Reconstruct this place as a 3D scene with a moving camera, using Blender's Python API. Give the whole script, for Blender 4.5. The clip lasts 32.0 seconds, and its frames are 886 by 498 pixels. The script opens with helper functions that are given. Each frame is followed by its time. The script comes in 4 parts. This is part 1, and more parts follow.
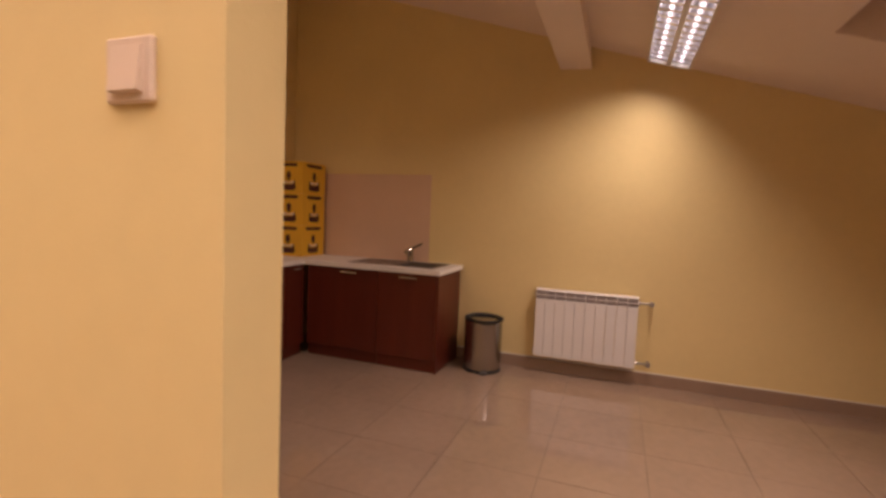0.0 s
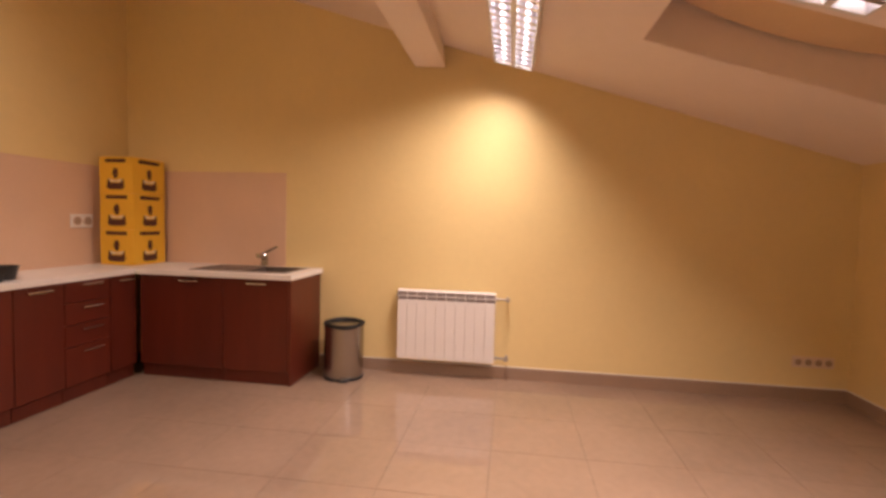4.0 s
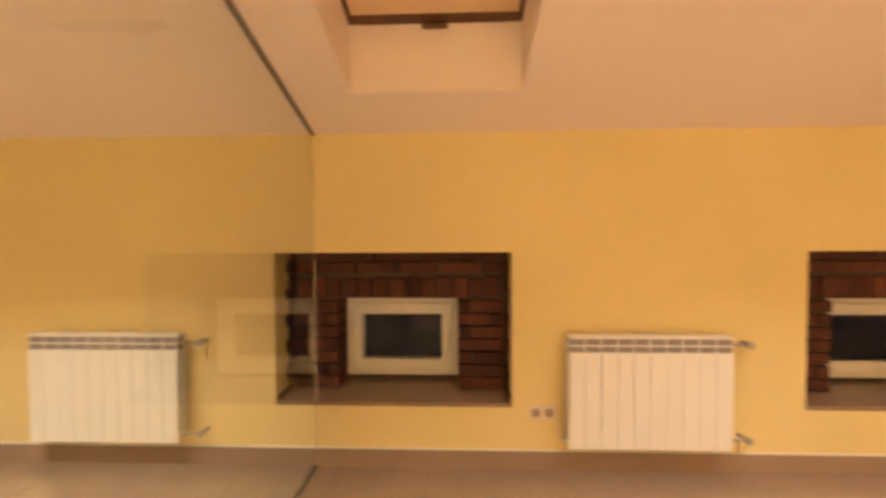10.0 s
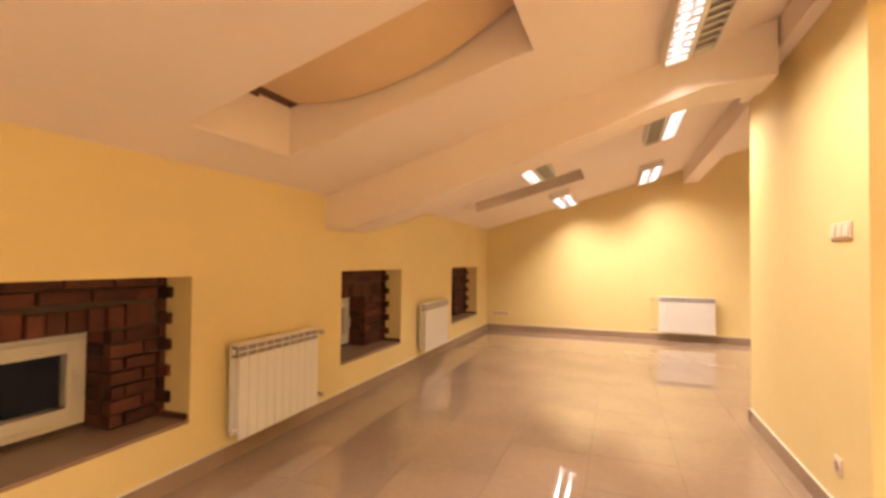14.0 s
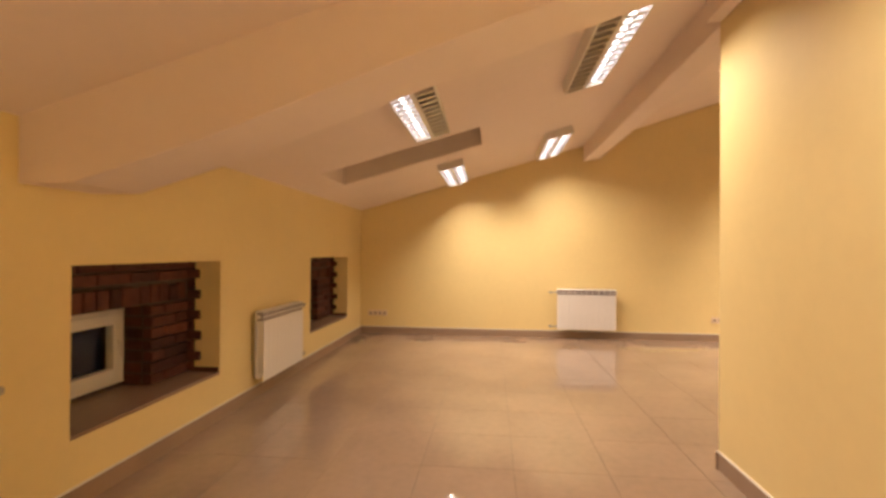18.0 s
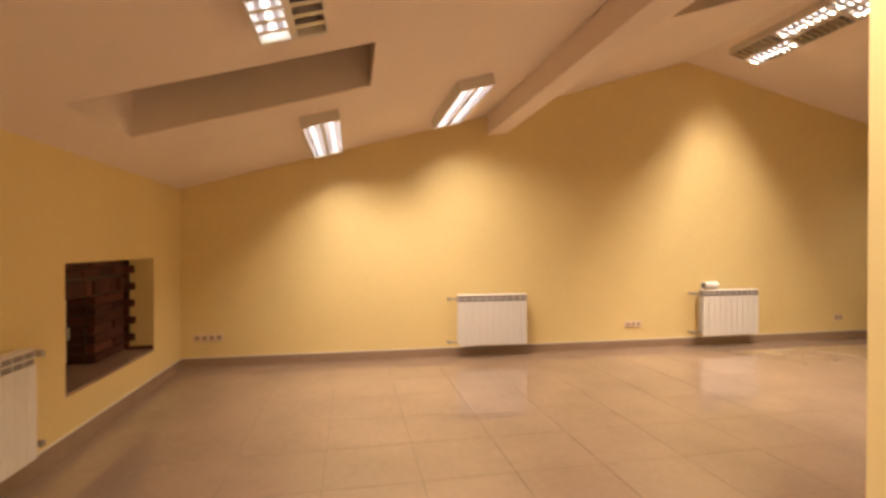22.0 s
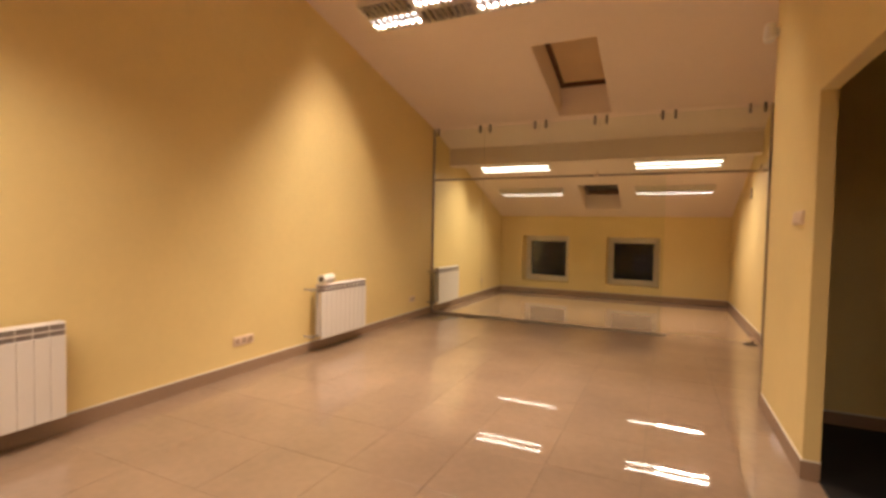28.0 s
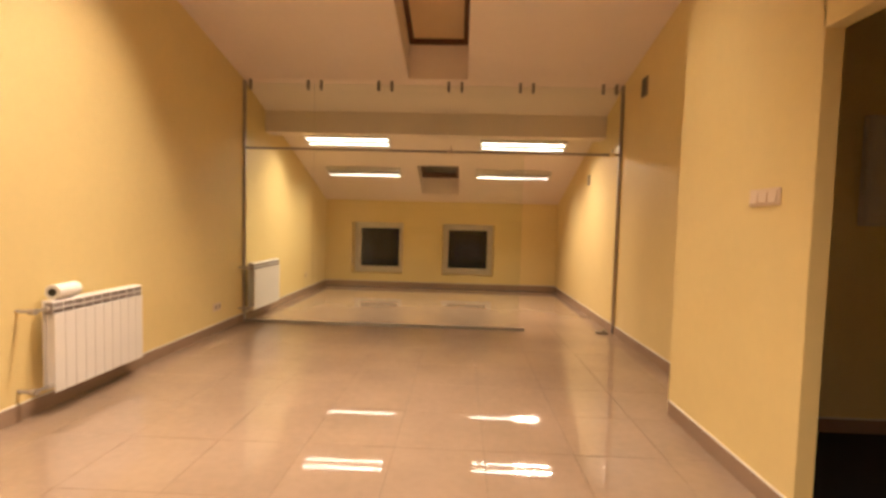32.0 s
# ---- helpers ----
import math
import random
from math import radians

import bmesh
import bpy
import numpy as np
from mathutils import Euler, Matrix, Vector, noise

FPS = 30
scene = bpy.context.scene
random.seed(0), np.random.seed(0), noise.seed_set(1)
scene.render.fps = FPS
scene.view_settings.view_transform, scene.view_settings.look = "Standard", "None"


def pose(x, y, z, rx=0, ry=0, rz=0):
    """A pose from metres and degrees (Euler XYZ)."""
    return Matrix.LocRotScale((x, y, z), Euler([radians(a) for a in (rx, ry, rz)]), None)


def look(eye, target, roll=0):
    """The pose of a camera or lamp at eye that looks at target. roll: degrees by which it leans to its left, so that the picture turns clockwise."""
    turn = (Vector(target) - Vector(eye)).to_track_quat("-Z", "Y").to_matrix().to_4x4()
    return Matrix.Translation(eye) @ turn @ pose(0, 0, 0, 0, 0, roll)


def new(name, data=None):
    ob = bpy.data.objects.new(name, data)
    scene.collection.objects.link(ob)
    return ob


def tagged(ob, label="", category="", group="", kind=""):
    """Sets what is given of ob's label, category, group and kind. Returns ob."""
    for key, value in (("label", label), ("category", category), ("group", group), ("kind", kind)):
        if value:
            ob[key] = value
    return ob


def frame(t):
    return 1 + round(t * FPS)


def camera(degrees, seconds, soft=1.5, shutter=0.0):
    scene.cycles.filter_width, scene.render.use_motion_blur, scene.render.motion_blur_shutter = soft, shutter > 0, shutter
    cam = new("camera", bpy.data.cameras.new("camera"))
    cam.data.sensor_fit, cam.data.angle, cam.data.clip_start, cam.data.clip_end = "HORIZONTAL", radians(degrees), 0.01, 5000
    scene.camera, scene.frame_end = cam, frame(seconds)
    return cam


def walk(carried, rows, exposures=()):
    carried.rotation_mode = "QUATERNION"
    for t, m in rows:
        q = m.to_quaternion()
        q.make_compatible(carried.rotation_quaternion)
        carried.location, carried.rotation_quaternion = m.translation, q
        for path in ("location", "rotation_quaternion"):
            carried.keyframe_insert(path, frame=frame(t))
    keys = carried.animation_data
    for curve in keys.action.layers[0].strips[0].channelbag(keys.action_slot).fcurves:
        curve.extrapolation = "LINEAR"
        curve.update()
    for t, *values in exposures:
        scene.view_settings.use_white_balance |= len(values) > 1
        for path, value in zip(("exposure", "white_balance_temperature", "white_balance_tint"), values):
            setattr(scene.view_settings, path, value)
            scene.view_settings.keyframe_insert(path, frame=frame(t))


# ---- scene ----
cam = camera(86.3, 32.0, 3.1, 0.5)
PATH = [
    (0, (4.244, -2.928, 1.346), (2.372, -3.617, 1.204), 2.4),
    (0.5, (4.167, -2.907, 1.35), (2.281, -3.56, 1.218), 2.1),
    (1, (4.103, -2.867, 1.3), (2.204, -3.486, 1.2), 2.1),
    (1.5, (4.046, -2.837, 1.199), (2.133, -3.419, 1.152), 1.8),
    (2, (4.019, -2.852, 1.226), (2.087, -3.366, 1.168), 1.7),
    (2.5, (3.996, -2.86, 1.255), (2.047, -3.305, 1.184), 1.6),
    (4.5, (4.058, -2.576, 1.368), (2.071, -2.742, 1.22), 1.3),
    (5, (4.117, -2.642, 1.398), (2.125, -2.608, 1.221), 1.1),
    (5.5, (4.087, -2.778, 1.332), (2.117, -2.469, 1.174), 1.3),
    (6, (4.067, -2.66, 1.282), (2.144, -2.126, 1.141), 1.3),
    (6.5, (4.085, -2.598, 1.295), (2.251, -1.813, 1.156), 0.8),
    (7, (4.168, -2.498, 1.311), (2.442, -1.499, 1.167), 0.6),
    (7.5, (4.238, -2.504, 1.309), (2.671, -1.268, 1.174), 0.6),
    (8, (4.289, -2.453, 1.298), (2.903, -1.018, 1.163), 0.5),
    (8.5, (4.348, -2.393, 1.303), (3.183, -0.773, 1.161), -0.2),
    (9, (4.423, -2.405, 1.278), (3.518, -0.625, 1.164), -0.7),
    (9.5, (4.5, -2.526, 1.271), (3.996, -0.592, 1.199), -0.7),
    (10, (4.561, -2.567, 1.288), (4.475, -0.57, 1.224), -0.3),
    (10.5, (4.576, -2.343, 1.299), (5.028, -0.396, 1.21), -0.0),
    (11, (4.711, -2.319, 1.32), (5.645, -0.553, 1.225), 1.1),
    (11.5, (4.829, -2.354, 1.336), (6.151, -0.856, 1.243), 1.2),
    (12, (5.007, -2.343, 1.321), (6.613, -1.155, 1.242), 1.1),
    (12.5, (5.146, -2.35, 1.294), (6.897, -1.385, 1.239), 0.6),
    (13, (5.233, -2.352, 1.287), (7.051, -1.518, 1.268), 0.4),
    (13.5, (5.423, -2.327, 1.296), (7.278, -1.578, 1.318), 0.7),
    (14, (5.609, -2.323, 1.295), (7.486, -1.633, 1.343), 0.6),
    (14.5, (5.787, -2.322, 1.29), (7.684, -1.688, 1.344), 0.4),
    (16.5, (6.541, -2.191, 1.295), (8.501, -1.794, 1.322), 0.5),
    (17, (6.741, -2.133, 1.28), (8.713, -1.799, 1.305), 0.6),
    (17.5, (6.981, -2.02, 1.271), (8.964, -1.764, 1.296), 0.8),
    (18, (7.204, -2.021, 1.268), (9.194, -1.815, 1.279), 0.4),
    (18.5, (7.394, -1.997, 1.304), (9.389, -1.856, 1.288), 0.3),
    (19, (7.563, -1.956, 1.301), (9.562, -1.89, 1.275), 0.2),
    (19.5, (7.778, -1.897, 1.281), (9.777, -1.899, 1.255), 0.1),
    (20, (8.005, -1.843, 1.285), (10.004, -1.902, 1.254), 0.5),
    (20.5, (8.215, -1.746, 1.291), (10.209, -1.894, 1.257), 0.7),
    (21, (8.512, -1.831, 1.337), (10.503, -2.014, 1.29), 0.7),
    (21.5, (8.711, -1.764, 1.309), (10.689, -2.058, 1.281), -0.3),
    (22, (8.949, -1.766, 1.3), (10.912, -2.149, 1.286), 0.0),
    (22.5, (9.149, -1.756, 1.333), (11.087, -2.246, 1.301), 0.7),
    (23, (9.331, -1.756, 1.395), (11.232, -2.374, 1.329), 1.7),
    (23.5, (9.355, -1.896, 1.388), (11.218, -2.621, 1.321), 2.0),
    (24, (9.671, -1.918, 1.364), (11.44, -2.849, 1.305), 1.5),
    (24.5, (9.978, -1.79, 1.308), (11.612, -2.941, 1.278), 0.2),
    (25, (10.093, -1.773, 1.307), (11.608, -3.079, 1.274), 0.6),
    (25.5, (10.246, -1.851, 1.304), (11.642, -3.284, 1.275), 0.9),
    (27.5, (10.818, -2.099, 1.343), (11.771, -3.857, 1.279), 1.3),
    (28, (10.94, -2.183, 1.329), (11.788, -3.993, 1.255), 1.2),
    (28.5, (11.06, -2.317, 1.312), (11.803, -4.172, 1.228), 1.1),
    (29, (11.156, -2.443, 1.309), (11.796, -4.336, 1.215), 0.8),
    (29.5, (11.252, -2.584, 1.296), (11.783, -4.51, 1.198), 0.9),
    (30, (11.34, -2.732, 1.294), (11.761, -4.685, 1.192), 0.8),
    (30.5, (11.422, -2.837, 1.313), (11.73, -4.81, 1.2), 0.9),
    (31, (11.489, -2.982, 1.298), (11.703, -4.967, 1.185), 1.1),
    (31.5, (11.574, -3.168, 1.279), (11.712, -5.16, 1.171), 1.1),
    (32, (11.685, -3.325, 1.286), (11.758, -5.321, 1.179), 1.5),
]
EXPOSURES = [(0, -0.86, 6250, 26), (1, -0.58, 6200, 26), (2, -0.33, 6150, 27), (5, 0.03, 6150, 26), (7, 0.03, 6100, 22), (8, 0.3, 6000, 12), (9, 0.47, 6050, 12), (10, 0.88, 6250, 6), (12, 0.97, 6150, 5), (14, 0.8, 6150, 8), (17, 0.4, 6300, 9), (20, 0.2, 6350, 9), (21, 0.22, 6400, 9), (23, 0.1, 6550, 10), (25, -0.19, 6750, 12), (28, 0.0, 6800, 12), (30, 0.07, 6850, 12), (32, 0.27, 6850, 11)]
walk(cam, [(t, look(eye, target, roll)) for t, eye, target, roll in PATH], EXPOSURES)

# ---- night outside ----
world = bpy.data.worlds.new("night")
scene.world = world
world.use_nodes = True
world.node_tree.nodes["Background"].inputs[0].default_value = (0.02, 0.02, 0.022, 1)
world.node_tree.nodes["Background"].inputs[1].default_value = 0.06
LAMP_COLOUR = (1.0, 0.80, 0.62)
LAMP_WATTS = 24.0
LAMP_SPREAD = 132.0

# ---- plan, in metres: x east, y north, floor at z = 0 ----
XE = 14.385            # east gable
YS = -12.73           # south knee wall
YK = -6.22            # kitchen's south wall
RIDGE = [(0.0, 1.90), (-3.3, 2.83), (-6.05, 3.69), (-9.1, 2.99), (-12.73, 1.72)]
WIDE = {0.572: 1.241, 3.507: 1.317, 6.377: 1.32, 9.293: 1.261, 12.323: 1.368}     # niches in the north knee wall: left edge and width
WINDOWS = list(WIDE)
NICHE_LO, NICHE_HI = 0.357, 1.187
TILE_X, TILE_Y = 0.5105, 0.543


def ceil_z(y, x=12.0):
    """The ceiling's height; west of the boxed rafter the slope starts lower at the knee wall."""
    line = [(0.0, 1.837)] + RIDGE[1:] if x < 9.2 else RIDGE
    if y >= 0:
        return line[0][1] - 0.28 * y
    for (ya, za), (yb, zb) in zip(line, line[1:]):
        if y >= yb:
            return za + (zb - za) * (y - ya) / (yb - ya)
    return RIDGE[-1][1] + 0.36 * (y - YS)


# ---- materials ----
def nodes_of(name):
    m = bpy.data.materials.new(name)
    m.use_nodes = True
    return m, m.node_tree, m.node_tree.nodes["Principled BSDF"]


def surface(name, colour, rough=0.5, metal=0.0, vary=0.0, scale=6.0, bump=0.0, bump_scale=120.0, rough_vary=0.0, per_object=0.0, coat=0.0, streak=None, world=False):
    """Paint, stone or metal whose colour and gloss wander at two scales."""
    m, tree, bsdf = nodes_of(name)
    link = tree.links.new
    bsdf.inputs["Base Color"].default_value = (*colour, 1)
    bsdf.inputs["Roughness"].default_value = rough
    bsdf.inputs["Metallic"].default_value = metal
    bsdf.inputs["Coat Weight"].default_value = coat
    place = tree.nodes.new("ShaderNodeTexCoord")
    if streak:
        squash = tree.nodes.new("ShaderNodeMapping")
        squash.inputs["Scale"].default_value = streak
        link(place.outputs["Object"], squash.inputs["Vector"])
        out = squash.outputs["Vector"]
    elif world:
        out = tree.nodes.new("ShaderNodeNewGeometry").outputs["Position"]
    else:
        out = place.outputs["Object"]
    if vary:
        big = tree.nodes.new("ShaderNodeTexNoise")
        big.inputs["Scale"].default_value, big.inputs["Detail"].default_value = scale, 5
        link(out, big.inputs["Vector"])
        fine = tree.nodes.new("ShaderNodeTexNoise")
        fine.inputs["Scale"].default_value, fine.inputs["Detail"].default_value = scale * 14, 3
        link(out, fine.inputs["Vector"])
        add = tree.nodes.new("ShaderNodeMath")
        add.operation = "MULTIPLY_ADD"
        link(fine.outputs["Fac"], add.inputs[0])
        add.inputs[1].default_value = 0.4
        link(big.outputs["Fac"], add.inputs[2])
        spread = tree.nodes.new("ShaderNodeMapRange")
        spread.inputs["From Min"].default_value, spread.inputs["From Max"].default_value = 0.35, 1.05
        spread.inputs["To Min"].default_value, spread.inputs["To Max"].default_value = 1 - vary, 1 + vary
        link(add.outputs[0], spread.inputs["Value"])
        value = spread.outputs[0]
        if per_object:
            info = tree.nodes.new("ShaderNodeObjectInfo")
            each = tree.nodes.new("ShaderNodeMapRange")
            each.inputs["To Min"].default_value, each.inputs["To Max"].default_value = 1 - per_object, 1 + per_object
            link(info.outputs["Random"], each.inputs["Value"])
            times = tree.nodes.new("ShaderNodeMath")
            times.operation = "MULTIPLY"
            link(value, times.inputs[0])
            link(each.outputs[0], times.inputs[1])
            value = times.outputs[0]
        tint = tree.nodes.new("ShaderNodeVectorMath")
        tint.operation = "SCALE"
        tint.inputs[0].default_value = colour
        link(value, tint.inputs["Scale"])
        link(tint.outputs[0], bsdf.inputs["Base Color"])
        if rough_vary:
            gloss = tree.nodes.new("ShaderNodeMapRange")
            gloss.inputs["From Min"].default_value, gloss.inputs["From Max"].default_value = 0.35, 0.65
            gloss.inputs["To Min"].default_value, gloss.inputs["To Max"].default_value = rough, rough + rough_vary
            link(big.outputs["Fac"], gloss.inputs["Value"])
            link(gloss.outputs[0], bsdf.inputs["Roughness"])
    if bump:
        grain = tree.nodes.new("ShaderNodeTexNoise")
        grain.inputs["Scale"].default_value, grain.inputs["Detail"].default_value = bump_scale, 4
        link(out, grain.inputs["Vector"])
        relief = tree.nodes.new("ShaderNodeBump")
        relief.inputs["Strength"].default_value, relief.inputs["Distance"].default_value = bump, 0.004
        link(grain.outputs["Fac"], relief.inputs["Height"])
        link(relief.outputs[0], bsdf.inputs["Normal"])
    return m


YELLOW = surface("yellow_paint", (0.80, 0.64, 0.305), 0.55, vary=0.05, scale=1.2, bump=0.12, bump_scale=90)
WHITE = surface("white_ceiling_paint", (0.86, 0.735, 0.645), 0.8, vary=0.04, scale=1.0, bump=0.2, bump_scale=60)
TILE = surface("polished_tile", (0.315, 0.224, 0.161), 0.012, vary=0.18, scale=1.3, rough_vary=0.035, per_object=0.02, world=True)
TILE.node_tree.nodes["Principled BSDF"].inputs["Specular IOR Level"].default_value = 1.0
GROUT = surface("grout", (0.17, 0.12, 0.085), 0.9, vary=0.2, scale=9)
SKIRT = surface("skirting_tile", (0.33, 0.228, 0.162), 0.25, vary=0.10, scale=3, per_object=0.04)
RADIATOR = surface("white_enamel", (0.80, 0.77, 0.74), 0.3, vary=0.03, scale=4)
SLOT = surface("grille_shadow_grey", (0.30, 0.26, 0.25), 0.6, vary=0.1, scale=20)
CHROME = surface("chrome", (0.75, 0.73, 0.70), 0.18, metal=1.0, vary=0.05, scale=9)
VALVE = surface("satin_nickel", (0.42, 0.38, 0.35), 0.45, metal=0.6, vary=0.08, scale=30)
STEEL = surface("brushed_steel", (0.44, 0.42, 0.40), 0.22, metal=1.0, vary=0.08, scale=5, streak=(1, 1, 12))
PVC = surface("white_window_plastic", (0.78, 0.74, 0.68), 0.3, vary=0.03, scale=5)
BRICK = surface("red_brick", (0.085, 0.026, 0.016), 0.85, vary=0.45, scale=9, bump=0.8, bump_scale=70, per_object=0.5, world=True)
MORTAR = surface("grey_mortar", (0.085, 0.063, 0.047), 0.95, vary=0.25, scale=16, bump=0.8, bump_scale=60)
SILL = surface("brown_sill_tile", (0.30, 0.20, 0.14), 0.3, vary=0.12, scale=4)
CHERRY = surface("cherry_veneer", (0.105, 0.017, 0.007), 0.38, vary=0.22, scale=3, streak=(3, 3, 0.35), per_object=0.08)
WORKTOP = surface("white_laminate", (0.80, 0.76, 0.72), 0.35, vary=0.03, scale=6)
SPLASH = surface("beige_splash_tile", (0.72, 0.505, 0.35), 0.3, vary=0.05, scale=3, per_object=0.02)
SINK = surface("sink_steel", (0.30, 0.27, 0.25), 0.35, metal=0.8, vary=0.06, scale=8)
BAG = surface("black_bag_film", (0.006, 0.006, 0.006), 0.6, vary=0.2, scale=20)
BLACK = surface("black_plastic", (0.018, 0.017, 0.017), 0.35, vary=0.15, scale=12)
DARK_GLASS = surface("dark_oven_glass", (0.006, 0.005, 0.005), 0.12)
DARK_GLASS.node_tree.nodes["Principled BSDF"].inputs["Specular IOR Level"].default_value = 0.2
YELLOW_BOX = surface("yellow_cardboard", (0.80, 0.46, 0.02), 0.55, vary=0.06, scale=7)
PRINT = surface("brown_print", (0.09, 0.025, 0.012), 0.6, vary=0.1, scale=20)
PRINT_PALE = surface("cream_print", (0.80, 0.68, 0.42), 0.6, vary=0.05, scale=20)
WOOD = surface("dark_roof_window_wood", (0.12, 0.045, 0.02), 0.4, vary=0.25, scale=6, streak=(6, 0.5, 6))
BLIND = surface("beige_blind_cloth", (0.74, 0.53, 0.30), 0.85, vary=0.06, scale=3, bump=0.2, bump_scale=300)
SOCKET = surface("ivory_switch_plastic", (0.76, 0.61, 0.48), 0.35, vary=0.03, scale=30)
LAMP_BODY = surface("white_lamp_steel", (0.72, 0.68, 0.62), 0.4, vary=0.04, scale=6)
BLADE = surface("bright_louvre_blade", (0.5, 0.475, 0.48), 0.28, metal=1.0, vary=0.06, scale=14)
REFLECTOR = surface("louvre_aluminium", (0.70, 0.68, 0.68), 0.55, metal=1.0, vary=0.06, scale=14)
CARPET = surface("black_carpet", (0.012, 0.011, 0.012), 0.95, vary=0.3, scale=40, bump=0.6, bump_scale=400)
PROFILE = surface("satin_aluminium_profile", (0.30, 0.27, 0.24), 0.38, metal=1.0, vary=0.08, scale=9)
EDGE = surface("pale_aluminium_edge", (0.40, 0.36, 0.32), 0.35, metal=0.9, vary=0.06, scale=9)
WELL_SHADE = surface("brown_socket_well", (0.40, 0.29, 0.21), 0.6, vary=0.1, scale=40)
PAPER = surface("white_paper_roll", (0.82, 0.80, 0.77), 0.8, vary=0.03, scale=30, bump=0.2, bump_scale=200)
RED = surface("red_sign_print", (0.50, 0.06, 0.03), 0.5, vary=0.05, scale=30)
BOARD = surface("white_board", (0.70, 0.66, 0.60), 0.45, vary=0.04, scale=3)


def glowing(name, colour, strength):
    m, tree, bsdf = nodes_of(name)
    bsdf.inputs["Base Color"].default_value = (0.8, 0.8, 0.8, 1)
    bsdf.inputs["Emission Color"].default_value = (*colour, 1)
    bsdf.inputs["Emission Strength"].default_value = strength
    return m


LIT_TUBE = glowing("lit_tube", (1.0, 0.92, 0.87), 10.0)


def glass(name, tint, ior=1.38):
    m, tree, bsdf = nodes_of(name)
    bsdf.inputs["Base Color"].default_value = (*tint, 1)
    bsdf.inputs["Roughness"].default_value = 0.0
    bsdf.inputs["Transmission Weight"].default_value = 1.0
    bsdf.inputs["IOR"].default_value = ior
    return m


PANE = glass("window_glass", (0.96, 0.98, 0.97), 1.22)
PARTITION = glass("partition_glass", (0.915, 0.955, 0.89))


# ---- building blocks ----
def part(name, bm, material, parent=None, label="", smooth=False):
    data = bpy.data.meshes.new(name)
    bmesh.ops.recalc_face_normals(bm, faces=bm.faces)
    if smooth:
        for f in bm.faces:
            f.smooth = True
    bm.to_mesh(data)
    bm.free()
    data.materials.append(material)
    ob = new(name, data)
    if parent:
        ob.parent = parent
    if label:
        ob["label"] = label
    return ob


def again(ob, parent, m=None):
    """Another object on the same mesh, under a parent."""
    o = new(ob.name, ob.data)
    o.parent = parent
    if m is not None:
        o.matrix_basis = m
    return o


def thing(name, m, label, category, group="", kind=""):
    ob = new(name)
    ob.empty_display_size = 0.1
    ob.matrix_basis = m
    return tagged(ob, label, category, group, kind)


def box(bm, x0, x1, y0, y1, z0, z1, bevel=0.0, seg=1):
    x0, x1 = min(x0, x1), max(x0, x1)
    y0, y1 = min(y0, y1), max(y0, y1)
    m = Matrix.LocRotScale(((x0 + x1) / 2, (y0 + y1) / 2, (z0 + z1) / 2), None, (x1 - x0, y1 - y0, z1 - z0))
    made = bmesh.ops.create_cube(bm, size=1, matrix=m)["verts"]
    if bevel:
        edges = list({e for v in made for e in v.link_edges})
        bmesh.ops.bevel(bm, geom=edges, offset=bevel, segments=seg, affect="EDGES", profile=0.5)
    return bm


def boxed(*a, **k):
    return box(bmesh.new(), *a, **k)


def tube(bm, a, b, r, r2=None, n=12, caps=True):
    a, b = Vector(a), Vector(b)
    d = b - a
    m = Matrix.Translation((a + b) / 2) @ d.to_track_quat("Z", "Y").to_matrix().to_4x4()
    bmesh.ops.create_cone(bm, cap_ends=caps, segments=n, radius1=r, radius2=r if r2 is None else r2, depth=d.length, matrix=m)
    return bm


def prism(bm, poly, axis, a, b):
    """A polygon pushed along one axis: axis x takes (y, z) points, axis y takes (x, z) points, axis z takes (x, y) points."""
    def at(p, s):
        return {"x": (s, p[0], p[1]), "y": (p[0], s, p[1]), "z": (p[0], p[1], s)}[axis]
    lo = [bm.verts.new(at(p, a)) for p in poly]
    hi = [bm.verts.new(at(p, b)) for p in poly]
    bm.faces.new(lo)
    bm.faces.new(hi[::-1])
    for i in range(len(poly)):
        j = (i + 1) % len(poly)
        bm.faces.new((lo[i], lo[j], hi[j], hi[i]))
    return bm


def turned(bm, profile, n=24, m=Matrix()):
    """A solid of revolution from (radius, height) points."""
    rings = []
    for r, z in profile:
        rings.append([bm.verts.new(m @ Vector((r * math.cos(2 * math.pi * k / n), r * math.sin(2 * math.pi * k / n), z))) for k in range(n)])
    for lo, hi in zip(rings, rings[1:]):
        for k in range(n):
            bm.faces.new((lo[k], lo[(k + 1) % n], hi[(k + 1) % n], hi[k]))
    bm.faces.new(rings[0][::-1])
    bm.faces.new(rings[-1])
    return bm


def structure(ob, label, category):
    return tagged(ob, label, category, kind="structure")


def under_roof(y0, y1):
    """The ceiling's line between two y, as (y, z) points, from north to south, a little above the ceiling's face."""
    hi, lo = max(y0, y1), min(y0, y1)
    ys = [hi] + [y for y, z in RIDGE if lo < y < hi] + [lo]
    return [(y, ceil_z(y) + 0.03) for y in ys]


def wall_along_y(name, x0, x1, y0, y1, z0=0.0, label="", top=None):
    """A wall that runs north to south and reaches up to the sloping ceiling."""
    line = under_roof(y0, y1) if top is None else [(max(y0, y1), top), (min(y0, y1), top)]
    bm = prism(bmesh.new(), [(min(y0, y1), z0), (max(y0, y1), z0)] + line, "x", x0, x1)
    return structure(part(name, bm, YELLOW), label or "yellow painted plaster wall under the sloping ceiling", "wall")


